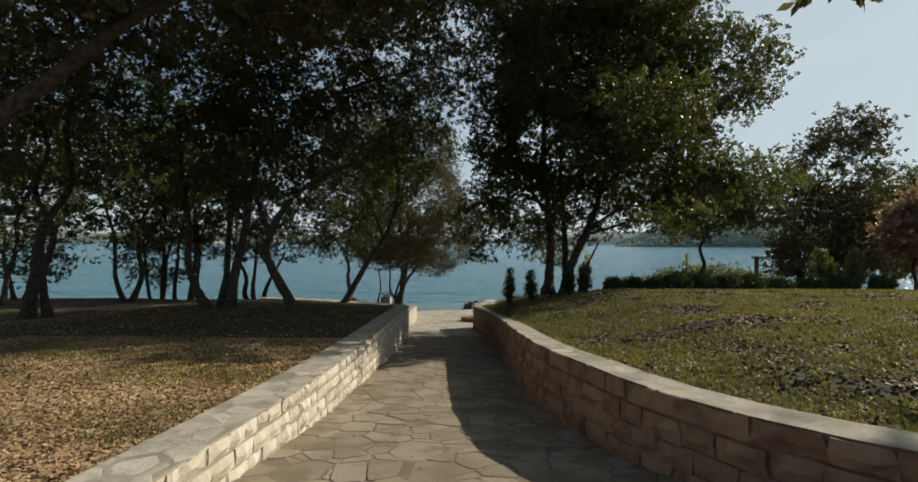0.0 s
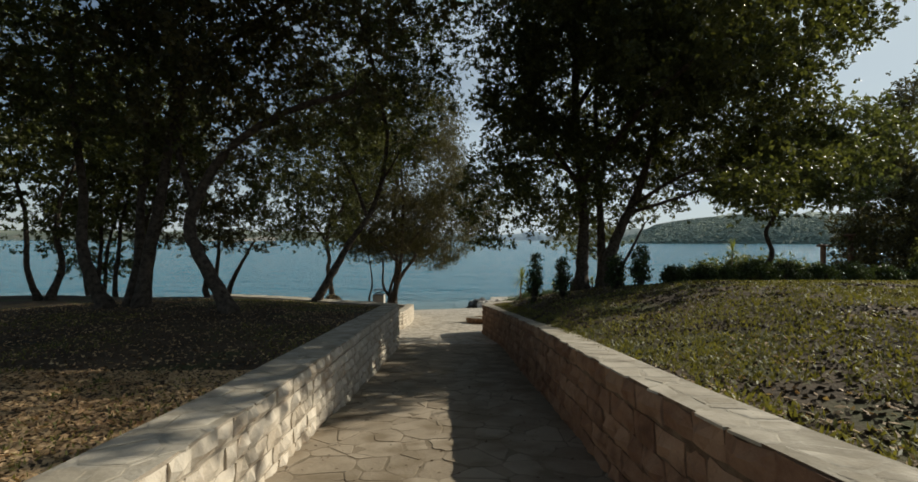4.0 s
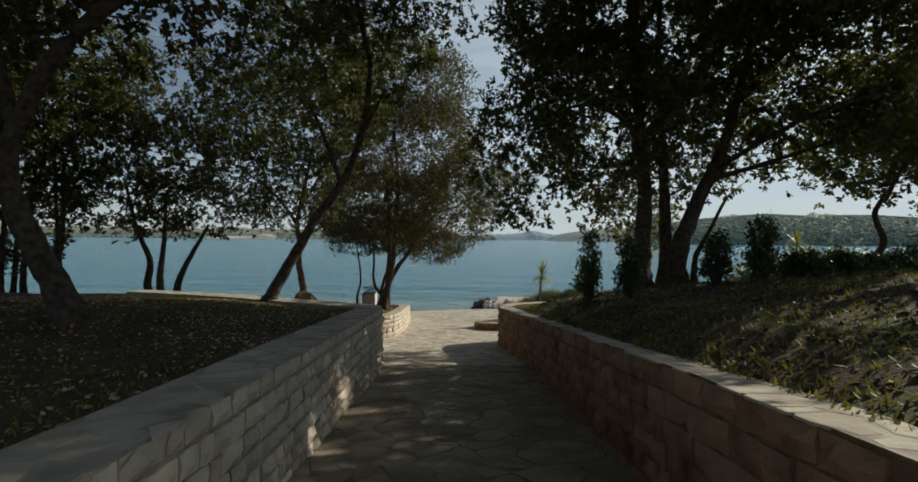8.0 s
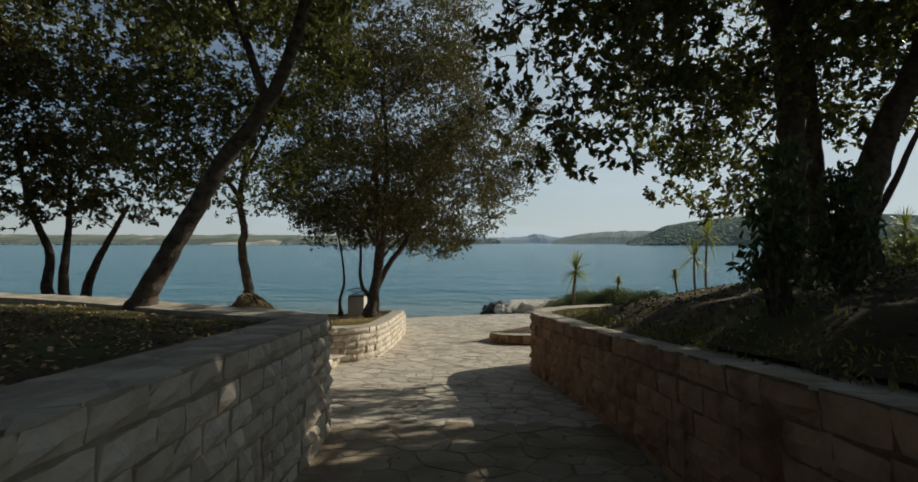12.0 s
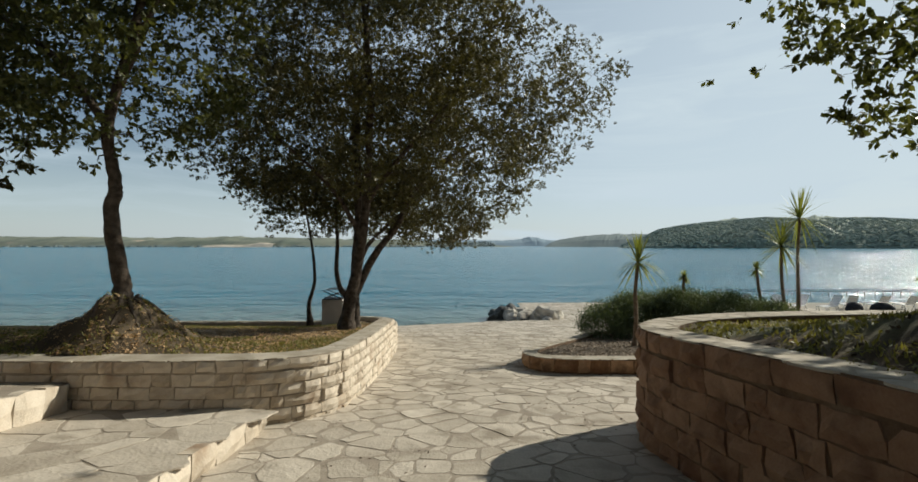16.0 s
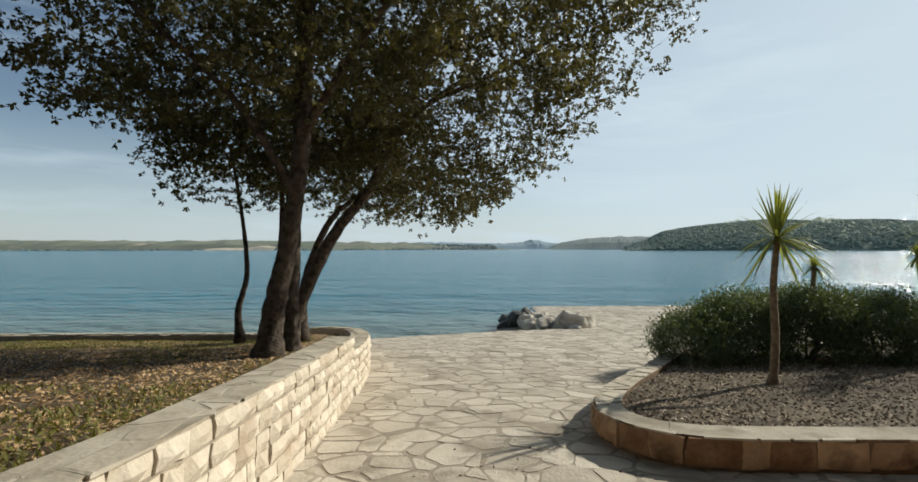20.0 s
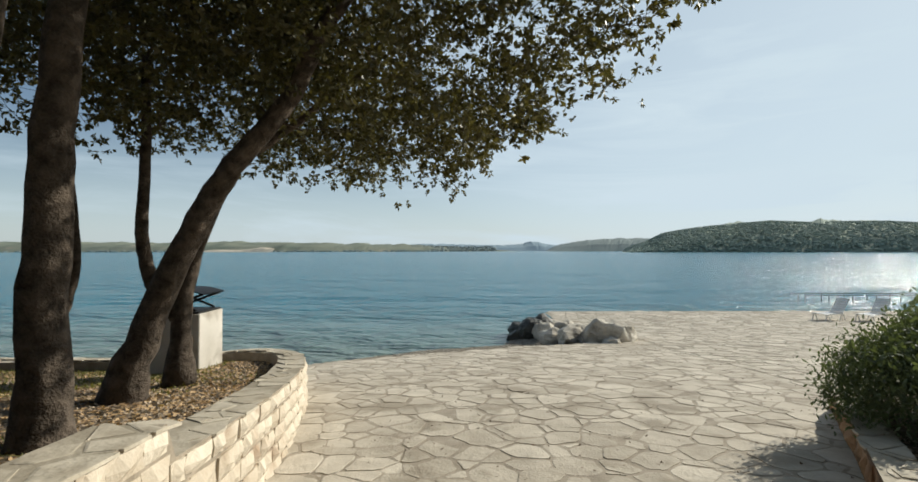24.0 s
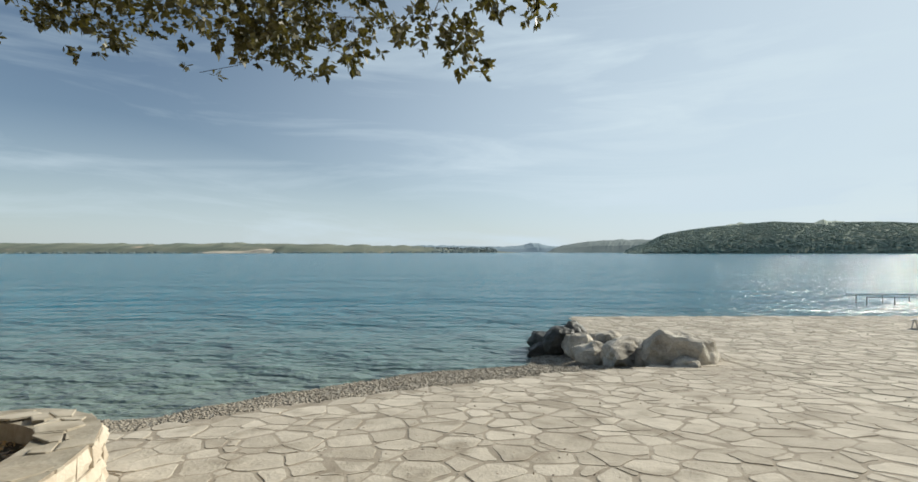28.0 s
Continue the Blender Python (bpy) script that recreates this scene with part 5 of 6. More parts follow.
def palm(at, height, lean, spread, seed, heads=1, group="", label="slim cabbage palm with a crown of strap leaves"):
    rng = random.Random(seed)
    thing = empty("palm_tree", at, label, "palm tree", group)
    line = bend([(0, 0, -0.1), (lean[0] * 0.25 + 0.03, lean[1] * 0.25, height * 0.3), (lean[0] * 0.6 - 0.03, lean[1] * 0.6, height * 0.65), (lean[0], lean[1], height)], 6)
    n = len(line)
    v, f = tube(line, [0.066 * (1.3 if i < 2 else 1) * (1 - 0.35 * i / n) * (1 + 0.07 * (i % 2)) for i in range(n)], 9, 0.1, rng)
    part("trunk", mesh_of("trunk", v, f, PALM_BARK, True), thing)
    top = Vector((lean[0], lean[1], height))
    for k in range(78):
        el = rng.uniform(-0.75, 1.45)
        v, f = blade(rng, spread * rng.uniform(0.8, 1.1), 0.045, rng.uniform(0, 2 * math.pi), el, rng.uniform(0.12, 0.5) if el < 0.9 else 0.1)
        ob = part("leaf", mesh_of("leaf", v, f, PALM_LEAF), thing)
        ob.location = top
    return thing


PALMS = "cabbage palms near the terrace"
palm((4.1, 38.8, paving_z(4.1, 38.8) + 0.24), 2.32, (0.14, 0.05), 0.95, 1, group=PALMS, label="young cabbage palm in a low stone-edged bed")
palm((10.85, 41.9, paving_z(10, 41.9) + 0.22), 4.0, (0.12, 0), 1.25, 2, group=PALMS, label="tall slim cabbage palm beside a terrace")
palm((10.55, 42.1, paving_z(10, 42.1) + 0.22), 3.05, (-0.08, 0), 1.15, 3, group=PALMS, label="shorter cabbage palm beside a tall one")
palm((9.85, 42.0, paving_z(9, 42.0) + 0.22), 2.25, (-0.32, 0), 0.34, 4, group=PALMS, label="small leaning cabbage palm with few leaves")


palm((18.0, 39.9, paving_z(18, 39.9)), 4.45, (0.1, 0), 0.95, 8, group=PALMS, label="slim palm beyond a lawn with a small crown")
palm((6.76, 41.45, paving_z(5, 41.5) + 0.22), 2.0, (0.0, 0.0), 0.30, 6, group=PALMS, label="small sprouting palm shoot among a bush")


def bush(name, at, blobs, clusters, per, leaf, mat, label, category, seed, spread=0.14, up=0.0, group=""):
    """A bush: short woody stems and a mass of small leaves."""
    rng = np.random.default_rng(seed)
    thing = empty(name, at, label, category, group)
    vol = np.array([b[1][0] * b[1][1] * b[1][2] for b in blobs])
    pick = rng.choice(len(blobs), clusters, p=vol / vol.sum())
    d = rng.normal(size=(clusters, 3))
    d[:, 2] = np.abs(d[:, 2]) * np.where(rng.random(clusters) < 0.75, 1, -0.5)
    d /= np.linalg.norm(d, axis=1)[:, None]
    rr = (0.4 + 0.6 * rng.random(clusters)) ** (1 / 3)
    cen = np.array([blobs[i][0] for i in pick]) + d * rr[:, None] * np.array([blobs[i][1] for i in pick])
    cen[:, 2] = np.maximum(cen[:, 2], 0.05)
    pieces = []
    for c in cen[:: max(1, clusters // 40)]:
        b = np.array(blobs[int(np.argmin([np.hypot(c[0] - q[0][0], c[1] - q[0][1]) for q in blobs]))][0])
        foot = np.array((b[0] * 0.9 + 0.1 * c[0], b[1] * 0.9 + 0.1 * c[1], -0.05))
        pieces.append(tube([foot, (foot + c) / 2 + np.array((0, 0, 0.08)), c], [0.018, 0.012, 0.004], 4))
    v, f = join(*pieces)
    tagged(part("stems", mesh_of("stems", v, f, BARK), thing), kind="stuff")
    k = rng.poisson(per, clusters)
    rep = np.repeat(np.arange(clusters), k)
    pos = cen[rep] + rng.normal(size=(len(rep), 3)) * spread
    v, f = leaf_quads(pos, leaf[0], leaf[1], rng, droop=-0.5, up=up)
    tagged(part("leaves", mesh_of("leaves", v, f, mat), thing), kind="stuff")
    return thing


zb = paving_z(5, 41.2) + 0.22
bush("bush", (6.1, 41.3, zb), [((-2.0, -0.1, 0.4), (0.85, 0.9, 0.65)), ((-0.9, 0.2, 0.55), (1.0, 1.0, 0.85)), ((0.5, 0.2, 0.6), (1.1, 1.0, 0.95)), ((2.0, 0.1, 0.55), (1.2, 1.0, 0.85)), ((3.4, 0.1, 0.45), (0.9, 0.9, 0.7))], 2100, 48, (0.075, 0.025), ROSEMARY, "broad dense green bush in a low stone-edged bed", "bush", 5, 0.12, 0.4)
SHRUBS = "tall narrow shrubs on the east lawn"
for i, (x, y, h, w) in enumerate([(2.73, 24.5, 1.6, 0.22), (3.76, 25.0, 1.35, 0.24), (5.3, 24.2, 1.1, 0.26), (5.84, 23.6, 1.2, 0.28)]):
    bush("shrub", (x, y, right_lawn_z(x, y) - 0.02), [((0, 0, h * 0.3), (w, w, h * 0.32)), ((0.03, 0, h * 0.68), (w * 0.8, w * 0.8, h * 0.34))], 100, 13, (0.11, 0.042), SHRUB, "narrow upright laurel shrub on bare soil", "shrub", 70 + i, 0.07, 0.7, SHRUBS)
YOUNG = "young pale shrubs by the hedge"
for i, (x, y, h) in enumerate([(19.6, 28.6, 2.3), (20.4, 28.8, 1.8), (21.8, 28.9, 2.4)]):
    bush("young_shrub", (x, y, right_lawn_z(x, y) - 0.02), [((0, 0, h * 0.35), (0.4, 0.4, h * 0.3)), ((0.06, 0, h * 0.72), (0.3, 0.3, h * 0.3))], 70, 22, (0.13, 0.06), LEAF_PALE, "upright young shrub with sunlit yellow-green leaves", "shrub", 110 + i, 0.11, 0.5, YOUNG)
ROUND = "rounded bushes along the lawn's edge"
for i, (x, y, r) in enumerate([(7.4, 24.6, 0.42), (8.4, 24.9, 0.46), (9.5, 25.3, 0.42), (10.6, 25.4, 0.6), (12.0, 26.0, 0.62), (13.4, 26.2, 0.55), (14.8, 26.6, 0.6), (16.4, 27.0, 0.55), (18.2, 27.2, 0.6), (20.2, 27.6, 0.6), (22.4, 28.0, 0.6)]):
    bush("round_bush", (x, y, right_lawn_z(x, y) - 0.03), [((0, 0, r * 0.6), (r, r, r * 0.8))], 130, 26, (0.085, 0.045), SHRUB, "low rounded dark green bush at the edge of a lawn", "bush", 80 + i, 0.08, 0.3, ROUND)

# ---- rocks, grill, loungers ----
def boulder(at, size, seed, mat, label, turn=0.0):
    bm = bmesh.new()
    bmesh.ops.create_icosphere(bm, subdivisions=4, radius=0.5)
    rng = random.Random(seed)
    cuts = [Vector((rng.gauss(0, 1), rng.gauss(0, 1), rng.gauss(0, 1))).normalized() for _ in range(9)]
    for v in bm.verts:
        d = v.co.normalized()
        r = 0.5
        for c in cuts:
            k = d.dot(c)
            if k > 0.3:
                r = min(r, 0.36 / k)
        r += 0.05 * noise.fractal(d * 2.2 + Vector((seed, 0, 0)), 1.0, 2.0, 4) + 0.015 * noise.noise(d * 9 + Vector((seed, 3, 0)))
        v.co = Vector((d.x * r * size[0], d.y * r * size[1], d.z * r * size[2]))
    me = bpy.data.meshes.new("rock")
    bm.to_mesh(me)
    bm.free()
    me.materials.append(mat)
    ob = new("rock", me)
    ob.location, ob.rotation_euler = at, (0, 0, turn)
    return tagged(ob, label, "rock", "rocks at the water's edge")


for i, (x, y, sx, sy, sz, dark) in enumerate([(4.35, 52.75, 1.75, 1.5, 1.55, 0), (4.25, 52.15, 1.1, 0.7, 0.5, 0), (4.85, 52.3, 0.6, 0.5, 0.3, 0), (3.3, 53.5, 1.8, 1.3, 1.15, 0), (3.7, 53.2, 0.8, 0.9, 1.05, 0), (2.75, 54.3, 1.5, 1.3, 1.05, 0), (3.2, 54.6, 1.3, 1.2, 1.15, 0), (2.5, 55.4, 1.0, 1.1, 1.2, 0), (2.2, 56.2, 1.5, 1.2, 1.25, 1), (1.75, 57.0, 1.5, 1.1, 1.0, 1), (1.55, 56.2, 1.1, 0.9, 0.6, 1), (2.6, 56.9, 1.3, 1.2, 1.2, 1), (3.3, 55.8, 1.2, 1.0, 0.8, 0)]):
    boulder((x, y, beach_z(x, y) + sz * 0.16), (sx, sy, sz), i + 1, ROCK_DARK if dark else ROCK, "dark wet rock at the water's edge" if dark else "pale grey weathered boulder beside a beach", i * 1.3)


def grill(at):
    thing = empty("barbecue_stand", at, "rendered grey plinth with a black iron grill frame on top", "barbecue")
    rng = random.Random(4)
    v, f = box_piece((0.82, 0.80, 1.04), 0.004, 0.012, rng)
    part("plinth", mesh_of("plinth", [p + Vector((0, 0, 0.49)) for p in v], f, CONCRETE), thing, "grey rendered plinth")
    v, f = box_piece((0.78, 0.74, 0.03), 0, 0.006)
    part("grate_plate", mesh_of("grate_plate", [p + Vector((0, 0, 1.025)) for p in v], f, IRON), thing, "black iron plate")
    for sy in (-0.3, 0.3):
        for a, b in (((-0.34, 0.05), (0.42, 0.33)), ((0.30, 0.05), (-0.36, 0.33))):
            v, f = tube([(a[0], sy, 1.0 + a[1]), (b[0], sy, 1.0 + b[1])], [0.022, 0.022], 6)
            part("brace", mesh_of("brace", v, f, IRON), thing)
    pan_v, pan_f = [], []
    for i in range(9):
        t = i / 8 - 0.5
        for sy in (-0.36, 0.36):
            for dz in (0, 0.02):
                pan_v.append((t * 0.9, sy, 1.40 - 0.32 * t * t + dz))
    for i in range(8):
        a = i * 4
        pan_f += [(a, a + 2, a + 6, a + 4), (a + 1, a + 5, a + 7, a + 3), (a, a + 4, a + 5, a + 1), (a + 2, a + 3, a + 7, a + 6)]
    part("lid", mesh_of("lid", pan_v, pan_f, IRON), thing, "curved black sheet lid")
    return thing


grill((-5.66, 44.45, bed_z(-5.4, 44.2) - 0.04))


def lounger_mesh():
    thing = empty("sun_lounger", (17.2, 59.3, paving_z(0, 59.3)), "white plastic sun lounger with raised back on a terrace", "sun lounger", "loungers on the terrace")
    for sx in (-0.3, 0.3):
        v, f = tube(bend([(sx, -0.95, 0.30), (sx, 0, 0.33), (sx, 0.35, 0.33)], 3), [0.025] * 7, 6)
        part("rail", mesh_of("rail", v, f, PLASTIC), thing)
        for y0 in (-0.75, 0.3):
            v, f = tube(bend([(sx, y0 - 0.18, 0), (sx, y0 - 0.1, 0.2), (sx, y0, 0.31), (sx, y0 + 0.1, 0.2), (sx, y0 + 0.18, 0)], 3), [0.022] * 13, 6)
            part("leg", mesh_of("leg", v, f, PLASTIC), thing)
    for i in range(9):
        v, f = box_piece((0.58, 0.11, 0.02), 0, 0.005)
        ob = part("slat", mesh_of("slat", v, f, PLASTIC), thing)
        ob.location = (0, -0.88 + i * 0.135, 0.345)
    back = part("backrest", mesh_of("backrest", *box_piece((0.60, 0.06, 0.03), 0, 0.006), PLASTIC), thing)
    back.location = (0, 0.35, 0.36)
    for i in range(6):
        v, f = box_piece((0.58, 0.11, 0.02), 0, 0.005)
        ob = part("slat", mesh_of("slat", v, f, PLASTIC), back)
        ob.location, ob.rotation_euler = (0, 0.08 + i * 0.085, 0.08 + i * 0.105), (radians(52), 0, 0)
    return thing


lounger = lounger_mesh()
lounger.rotation_euler = (0, 0, radians(-70))
for i, (x, y, r) in enumerate([(18.9, 58.9, -66), (20.8, 58.6, -72), (22.6, 58.2, -60), (24.3, 57.6, -70), (19.8, 57.0, -80), (26.3, 58.6, 165), (28.2, 58.4, 172), (30.2, 58.4, 168), (32.2, 58.2, 175)]):
    copy_thing(lounger, pose(x, y, paving_z(x, y), 0, 0, r))

rail = empty("railing", (23.7, 70.0, 0.0), "thin metal railing of a low jetty in the water", "railing")
for i in range(13):
    for dy in (0.0, 1.5):
        v, f = tube([(i * 1.7 + dy * 0.4, dy, -1.9), (i * 1.7 + dy * 0.4, dy, 0.5)], [0.025, 0.025], 6)
        part("post", mesh_of("post", v, f, GALVANISED), rail)
for dy in (0.0, 1.5):
    v, f = tube([(0, dy, 0.5), (21.4, dy, 0.5)], [0.03, 0.03], 6)
    part("handrail", mesh_of("handrail", v, f, GALVANISED), rail)


def bag(at, turn):
    """A slumped soft bag: a lumpy pouch with a carrying strap."""
    bm = bmesh.new()
    bmesh.ops.create_icosphere(bm, subdivisions=3, radius=0.5)
    for v in bm.verts:
        d = v.co.normalized()
        r = 0.5 + 0.07 * noise.noise(d * 2.5)
        z = d.z * r
        v.co = Vector((d.x * r * 1.3 * (1 - 0.35 * z), d.y * r * 0.75, max(z, -0.33) * 0.8 + 0.26))
    me = bpy.data.meshes.new("bag")
    bm.to_mesh(me)
    bm.free()
    me.materials.append(IRON_CLOTH)
    thing = new("bag", me)
    thing.location, thing.rotation_euler = at, (0, 0, turn)
    tagged(thing, "dark slumped cloth bag beside a sun lounger", "bag", "bags by the loungers")
    v, f = tube(bend([(-0.3, 0, 0.45), (0, 0, 0.62), (0.3, 0, 0.42)], 5), [0.02] * 11, 6)
    part("strap", mesh_of("strap", v, f, IRON_CLOTH), thing)
    return thing


bag((25.7, 57.3, 0.36), 0.3)
bag((27.5, 57.2, 0.36), -0.4)

for x, y, h in ((21.0, 36.0, 4.5), (22.9, 36.4, 5.1), (24.4, 36.7, 4.9)):
    post = empty("timber_post", (x, y, 2.0), "weathered timber post with a flat cap beyond the lawn", "post", "posts beyond the lawn")
    v, f = tube([(0, 0, -0.2), (0.01, 0, h * 0.5), (0, 0, h)], [0.15, 0.145, 0.14], 10, 0.06, random.Random(int(x)))
    part("shaft", mesh_of("shaft", v, f, RUST_WOOD), post)
    v, f = tube([(0, 0, h - 0.06), (0, 0, h + 0.02), (0, 0, h + 0.1)], [0.3, 0.34, 0.16], 12)
    part("cap", mesh_of("cap", v, f, RUST_WOOD), post, "reddish brown flat cap")


# ---- grass, fallen leaves, gravel ----
def scatter(name, poly, region, count, height, keep, size, mat, label, category, seed, up, flat, parent=None):
    """Many small blades or leaves over a stretch of ground."""
    rng = np.random.default_rng(seed)
    xs = rng.uniform(region[0], region[1], count)
    ys = region[2] + (region[3] - region[2]) * rng.random(count) ** 1.25
    ok = inside_many(poly, xs, ys)
    pts = [(x, y, height(x, y)) for x, y in zip(xs[ok], ys[ok]) if keep(x, y)]
    pts = np.array(pts)
    pts[:, 2] += size[0] * (0.28 if up else 0.12)
    n = len(pts)
    d = rng.normal(size=(n, 3))
    d[:, 2] = np.abs(d[:, 2]) * up + (0 if up else rng.normal(0, flat, n))
    d /= np.linalg.norm(d, axis=1)[:, None]
    side = np.cross(d, np.array((0, 0, 1.0)) + rng.normal(0, flat if not up else 0.4, (n, 3)))
    side /= np.linalg.norm(side, axis=1)[:, None] + 1e-9
    ln, wd = size[0] * rng.uniform(0.5, 1.4, n)[:, None], size[1] * rng.uniform(0.6, 1.3, n)[:, None]
    v = np.stack([pts - d * ln / 2, pts + side * wd / 2, pts + d * ln / 2, pts - side * wd / 2], 1).reshape(-1, 3)
    ob = new(name, mesh_of(name, v, np.arange(n * 4).reshape(n, 4), mat))
    return tagged(ob, label, category, kind="stuff")


def patch(x, y, scale, seed):
    return noise.fractal((x * scale, y * scale, seed), 1.0, 2.0, 4)


scatter("grass", RIGHT_LAWN, (1.9, 20, 7.0, 33.0), 280000, right_lawn_z, lambda x, y: patch(x, y, 0.8, 2.0) > -0.05 - 0.42 * random.random() and not (y > 17 and 2.4 < x < 10 and y < 29.5 and random.random() < 0.55 + 0.35 * (y > 22)), (0.075, 0.02), GRASS, "short patchy green grass on a lawn", "grass", 3, 1.6, 0)
scatter("fallen_leaves", RIGHT_LAWN, (1.9, 16, 7.0, 33.0), 42000, right_lawn_z, lambda x, y: patch(x, y, 0.6, 7.0) > -0.1 * random.random() and (y < 15 or x > 9 or random.random() < 0.15), (0.065, 0.036), LITTER, "dry leaves scattered on a lawn", "fallen leaves", 4, 0, 0.35)
scatter("grass", LEFT_LAWN, (-14, -1.8, 4.0, 31.0), 50000, left_lawn_z, lambda x, y: patch(x, y, 0.3, 5.0) > 0.0 + 0.3 * random.random() and y < 28.5, (0.075, 0.015), GRASS, "thin worn grass on a shaded lawn", "grass", 5, 1.6, 0)
scatter("fallen_leaves", LEFT_LAWN, (-14, -1.8, 4.0, 31.0), 70000, left_lawn_z, lambda x, y: y < 13.5 or random.random() < 0.3, (0.062, 0.036), LITTER, "brown dry leaves covering a lawn", "fallen leaves", 6, 0, 0.35)
scatter("fallen_leaves", BED, (-13, -2.4, 32.0, 45.4), 60000, bed_z, lambda x, y: patch(x, y, 0.5, 5.0) > -0.6, (0.055, 0.03), LITTER, "brown dry leaves on the soil of a raised bed", "fallen leaves", 7, 0, 0.35)
scatter("grass", BED, (-13, -2.4, 32.0, 45.4), 26000, bed_z, lambda x, y: patch(x, y, 0.5, 1.0) > 0.12, (0.075, 0.014), GRASS, "sparse grass on the soil of a raised bed", "grass", 8, 1.6, 0)
scatter("gravel", PALM_BED, (0.9, 12, 35.4, 43.6), 34000, lambda x, y: paving_z(x, y) + 0.24 + 0.04 * noise.noise((x, y, 4.0)), lambda x, y: True, (0.045, 0.035), LITTER_GREY, "grey-brown chippings on a low bed", "gravel", 9, 0, 0.5)
scatter("earth_clods", RIGHT_LAWN, (1.9, 16, 7.0, 33.0), 36000, right_lawn_z, lambda x, y: patch(x, y, 0.9, 3.0) > -0.1, (0.055, 0.045), CLOD, "dark crumbly earth and leaf mould on a lawn", "earth", 13, 0, 0.8)
scatter("fallen_leaves", LEFT_LAWN, (-10, -1.8, 4.0, 15.0), 105000, left_lawn_z, lambda x, y: True, (0.062, 0.036), LITTER, "crisp tan leaves lying thick on a sunny lawn", "fallen leaves", 16, 0, 0.25)
scatter("grass", LEFT_LAWN, (-9, -1.8, 4.0, 15.0), 30000, left_lawn_z, lambda x, y: patch(x, y, 0.5, 15.0) > 0.05, (0.075, 0.015), GRASS, "green grass showing through leaves on a lawn", "grass", 17, 1.6, 0)
scatter("earth_clods", RIGHT_LAWN, (1.9, 15, 7.0, 24.0), 26000, right_lawn_z, lambda x, y: patch(x, y, 0.8, 2.0) < -0.05, (0.06, 0.05), CLOD, "dark crumbly clods of bare earth on a lawn", "earth", 18, 0, 1.0)
scatter("grass", BED, (-14, -2.8, 32.0, 45.4), 40000, bed_z, lambda x, y: (y > 42.6 and x < -5.0) or (y < 36 and patch(x, y, 0.7, 21.0) > -0.05), (0.08, 0.018), GRASS, "green grass on a mound and along the edge of a raised bed", "grass", 19, 1.6, 0)
scatter("earth_clods", LEFT_LAWN, (-12, -1.8, 4.0, 26.0), 18000, left_lawn_z, lambda x, y: True, (0.055, 0.045), LITTER_DARK, "dark leaf mould on a shaded lawn", "earth", 14, 0, 0.8)
scatter("gravel", BED, (-9, -2.8, 39.5, 45.4), 14000, bed_z, lambda x, y: True, (0.04, 0.03), LITTER_GREY, "grey chippings and leaf bits on a raised bed", "gravel", 12, 0, 0.5)
scatter("fallen_leaves", PAVED, (-2.6, 12.0, 5.0, 53.0), 7000, paving_z, lambda x, y: not inside(PALM_BED, x, y) and not inside(RIGHT_LAWN, x, y) and patch(x, y, 0.4, 9.0) > -0.2, (0.042, 0.024), LITTER_DARK, "few dark dry leaves on the paving", "fallen leaves", 10, 0, 0.3)


# ---- pebbles ----
def pebbles(count, seed):
    rng = np.random.default_rng(seed)
    base_v = np.array([(1, 0, 0), (0, 1, 0), (-1, 0, 0), (0, -1, 0), (0, 0, 0.8), (0, 0, -0.8)], dtype=float)
    base_f = np.array([(0, 1, 4), (1, 2, 4), (2, 3, 4), (3, 0, 4), (1, 0, 5), (2, 1, 5), (3, 2, 5), (0, 3, 5)])
    vs, fs, k = [], [], 0
    while k < count:
        x, y = rng.uniform(-9, 4), rng.uniform(46.3, 57.5)
        d, _ = shore_distance(x, y)
        if inside(PAVED, x, y) or d > 4.6:
            continue
        a, s = rng.uniform(0, 6.3), rng.uniform(0.012, 0.042)
        p = base_v * np.array((s, s * rng.uniform(0.6, 1), s * 0.6))
        r = np.stack([p[:, 0] * math.cos(a) - p[:, 1] * math.sin(a), p[:, 0] * math.sin(a) + p[:, 1] * math.cos(a), p[:, 2]], 1)
        vs.append(r + np.array((x, y, beach_z(x, y) + s * 0.25)))
        fs.append(base_f + 6 * k)
        k += 1
    ob = new("pebbles", mesh_of("pebbles", np.concatenate(vs), np.concatenate(fs), PEBBLE, True))
    return tagged(ob, "grey and buff pebbles at the water's edge", "pebbles", kind="stuff")


pebbles(17000, 3)


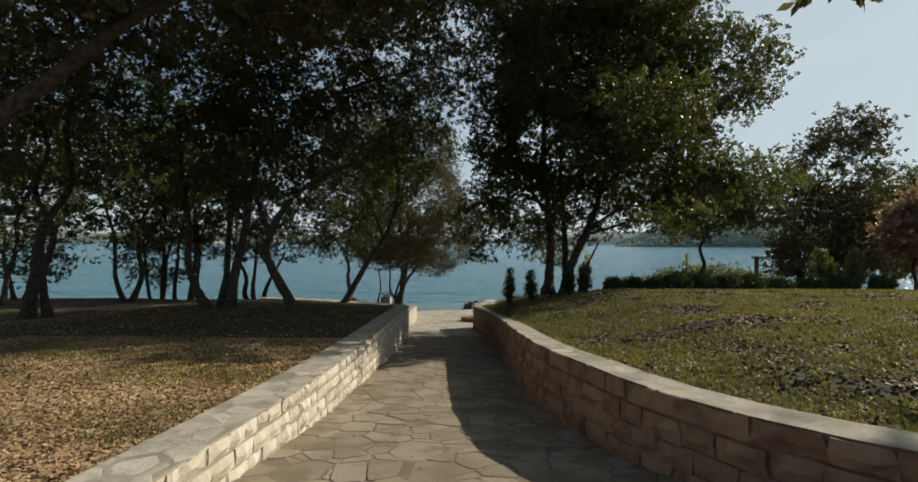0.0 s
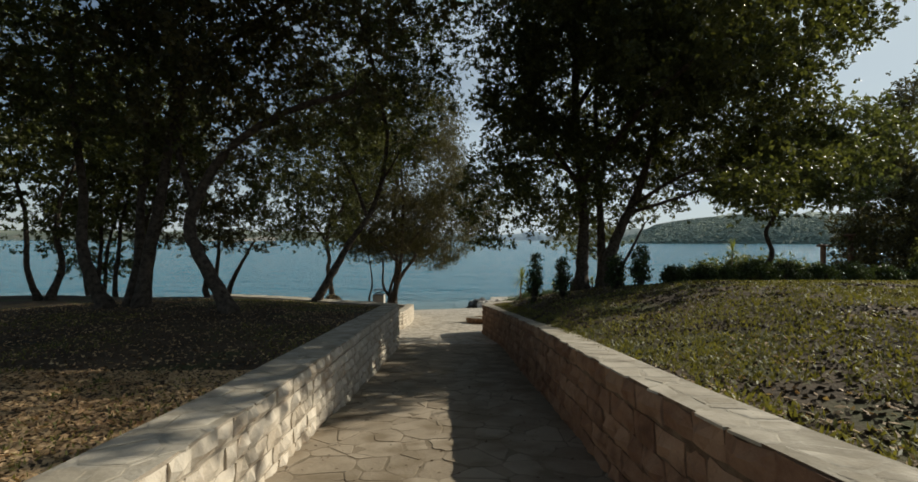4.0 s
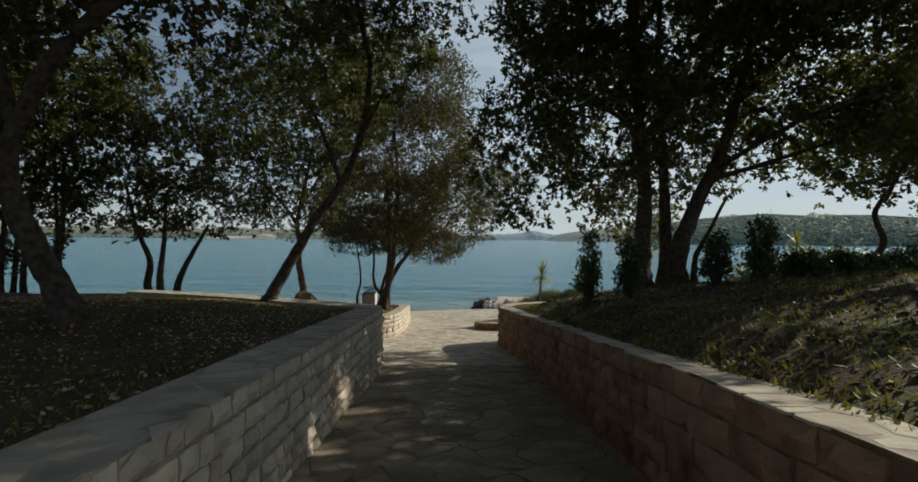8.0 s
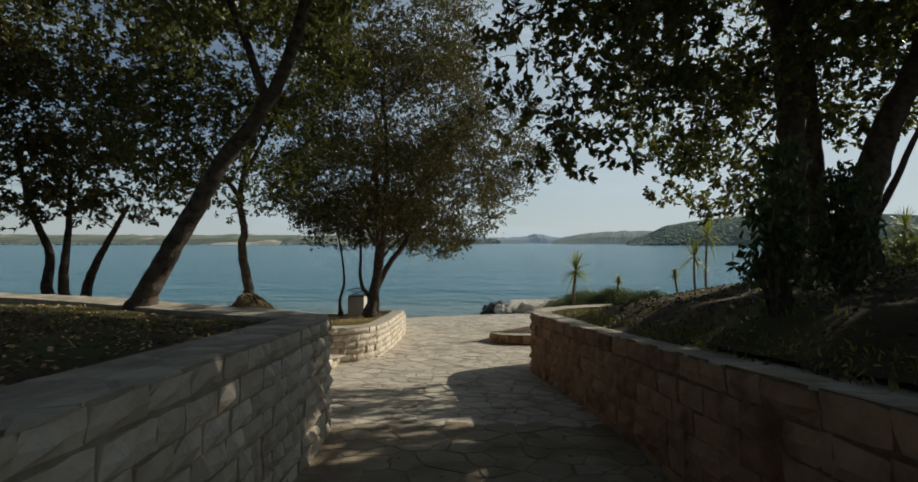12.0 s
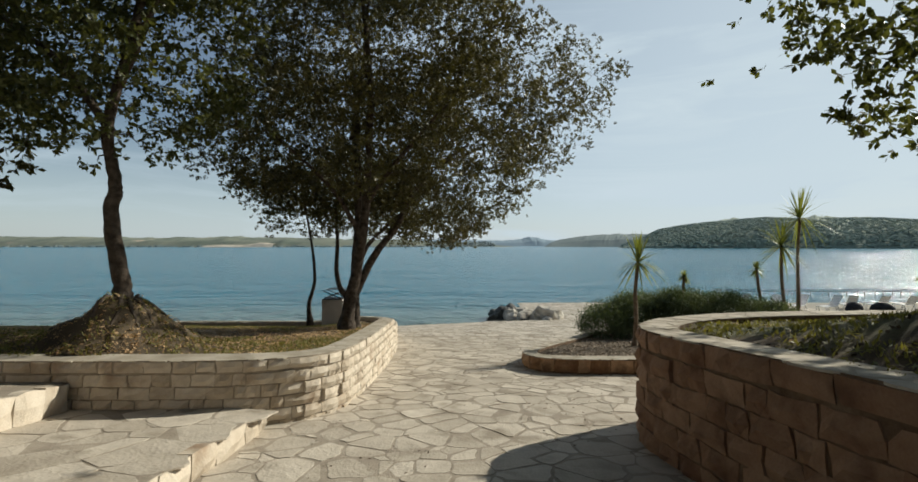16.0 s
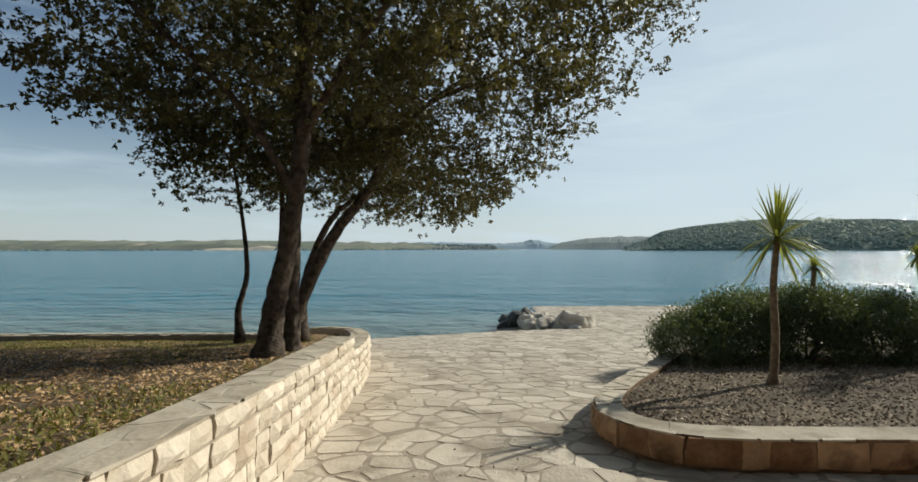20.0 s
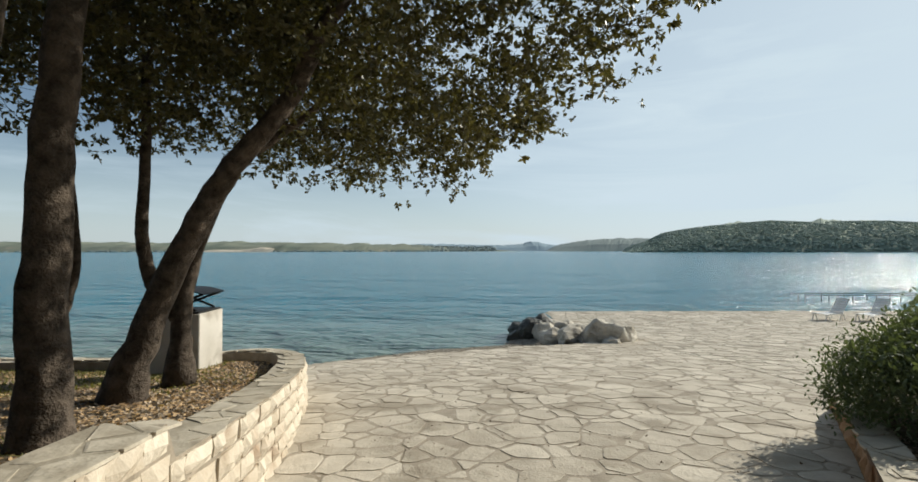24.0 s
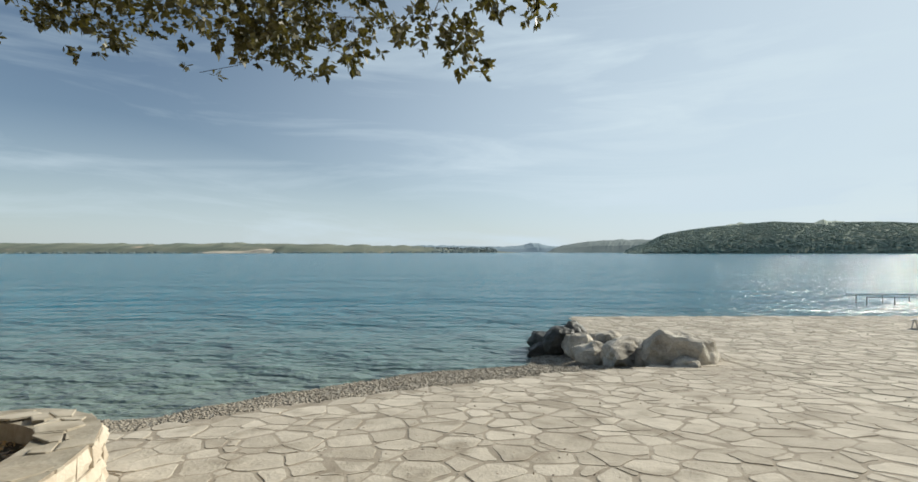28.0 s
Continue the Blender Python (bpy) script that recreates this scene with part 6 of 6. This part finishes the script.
# ---- crazy paving ----
def flag_piece(poly, height, rng, gap, thick=0.02):
    """Places and faces of one flagstone: worn edge, slightly uneven top."""
    cx, cy = sum(p[0] for p in poly) / len(poly), sum(p[1] for p in poly) / len(poly)
    pts = []
    for (ax, ay), (bx, by) in zip(poly, poly[1:] + poly[:1]):
        pts.append((ax, ay))
        d = math.hypot(bx - ax, by - ay)
        for t in ((0.5,) if d > 0.12 else ()):
            o = rng.uniform(-0.10, 0.14)
            mx_, my_ = ax + (bx - ax) * t, ay + (by - ay) * t
            pts.append((mx_ + (cx - mx_) * o, my_ + (cy - my_) * o))
    # worn round corners
    pts = [(a[0] * u + b[0] * (1 - u), a[1] * u + b[1] * (1 - u)) for a, b in zip(pts, pts[1:] + pts[:1]) for u in (0.72, 0.28)]
    k = len(pts)
    v = []
    lift, tx, ty = rng.uniform(-0.002, 0.005), rng.uniform(-0.012, 0.012), rng.uniform(-0.012, 0.012)
    for inset, dz in ((gap, -thick), (gap, -0.0015), (gap + 0.008, 0.0)):
        for x, y in pts:
            d = math.hypot(x - cx, y - cy) + 1e-6
            f = max(1 - inset / d, 0.1)
            px, py = cx + (x - cx) * f, cy + (y - cy) * f
            v.append((px, py, height(px, py) + dz + 0.002 + lift + tx * (px - cx) + ty * (py - cy)))
    f = []
    for r in range(2):
        for i in range(k):
            i2 = (i + 1) % k
            f.append((r * k + i, r * k + i2, (r + 1) * k + i2, (r + 1) * k + i))
    f.append(tuple(2 * k + i for i in range(k)))
    return v, f


def cut_x(poly, limit, side):
    """The part of an outline on one side of the line x = limit."""
    out = []
    for (px, py), (qx, qy) in zip(poly, poly[1:] + poly[:1]):
        pd, qd = (px - limit) * side, (qx - limit) * side
        if pd >= 0:
            out.append((px, py))
        if (pd < 0) != (qd < 0):
            out.append((limit, py + (qy - py) * pd / (pd - qd)))
    return out


def pave(x0, x1, y0, y1, size, height, keep, near, owner, seed, mats=(FLAG, FLAGS), gaps=(0.004, 0.022), cut=None):
    rng = random.Random(seed)
    rest_v, rest_f, made = [], [], 0
    for poly in cells(x0, x1, y0, y1, size, seed, keep):
        cx, cy = sum(p[0] for p in poly) / len(poly), sum(p[1] for p in poly) / len(poly)
        if not keep(cx, cy):
            continue
        if cut:
            poly = cut_x(poly, *cut)
            if len(poly) < 3 or max(p[0] for p in poly) - min(p[0] for p in poly) < 0.08:
                continue
        v, f = flag_piece(poly, height, rng, gaps[0] + (gaps[1] - gaps[0]) * rng.random() ** 1.6)
        if made < 300 and near[0] < cx < near[1] and near[2] < cy < near[3]:
            part("flagstone", mesh_of("flagstone", v, f, mats[0]), owner)
            made += 1
        else:
            o = len(rest_v)
            rest_v += v
            rest_f += [tuple(i + o for i in q) for q in f]
    if rest_v:
        tagged(part("flagstones", mesh_of("flagstones", rest_v, rest_f, mats[1]), owner, "irregular pale flagstones"), kind="stuff")


def open_paving(x, y):
    return inside(PAVED, x, y) and not inside(LEFT_LAWN, x + 0.1, y) and not inside(RIGHT_LAWN, x - 0.1, y) and not inside(BED, x + 0.1, y) and not inside(PALM_BED, x, y) and not (x < -3.4 and y < 32)


pave(-5.7, 5.8, 26.4, 62.8, 0.30, paving_z, open_paving, (-2.3, 2.6, 41.0, 49.8), paving, 21, gaps=(0.006, 0.045), cut=(5.385, -1))
pave(5.0, 24.0, 26.4, 62.8, 0.40, paving_z, open_paving, (5.0, 12.0, 44.0, 52.0), paving_east, 25, gaps=(0.015, 0.065), cut=(5.415, 1))
pave(-2.6, 7.0, 1.0, 26.4, 0.31, paving_z, lambda x, y: open_paving(x, y) and y < 26.4, (-2.3, 2.6, 7.0, 15.0), slope_path, 23, (DUSTY_FLAG, DUSTY_FLAGS))
pave(-9.4, -3.4, 27.4, 31.8, 0.5, lambda x, y: paving_z(x, y) + 0.26, lambda x, y: inside([(-3.4, 27.3), (-3.4, 31.75), (-9.4, 31.75), (-9.4, 29.6)], x, y), (-9.4, -3.4, 27, 32), landing, 22)
pave(-9.5, -5.9, 28.4, 31.7, 0.5, lambda x, y: paving_z(x, y) + 0.62, lambda x, y: inside([(-5.95, 28.3), (-5.95, 31.65), (-9.5, 31.65), (-9.5, 29.5)], x, y), (-9.5, -5.9, 28, 32), upper_step, 24)
rise = random.Random(8)
for owner, x0, y0, y1, low, tall in ((landing, -3.36, 27.3, 31.7, 0.0, 0.25), (upper_step, -5.86, 28.3, 31.7, 0.26, 0.36)):
    yy = y0
    while yy < y1:
        ln = min(rise.uniform(0.35, 0.7), y1 - yy + 0.05)
        ob = new("riser_stone", rise.choice(BLOCKS))
        ob.parent = owner
        ob.matrix_basis = Matrix.Translation((x0, yy + ln / 2, paving_z(0, yy + ln / 2) + low + tall / 2)) @ Matrix.Rotation(radians(90), 4, "Z") @ Matrix.Rotation(0.115, 4, "Y") @ Matrix.Diagonal((ln - 0.02, 0.16, tall, 1))
        yy += ln
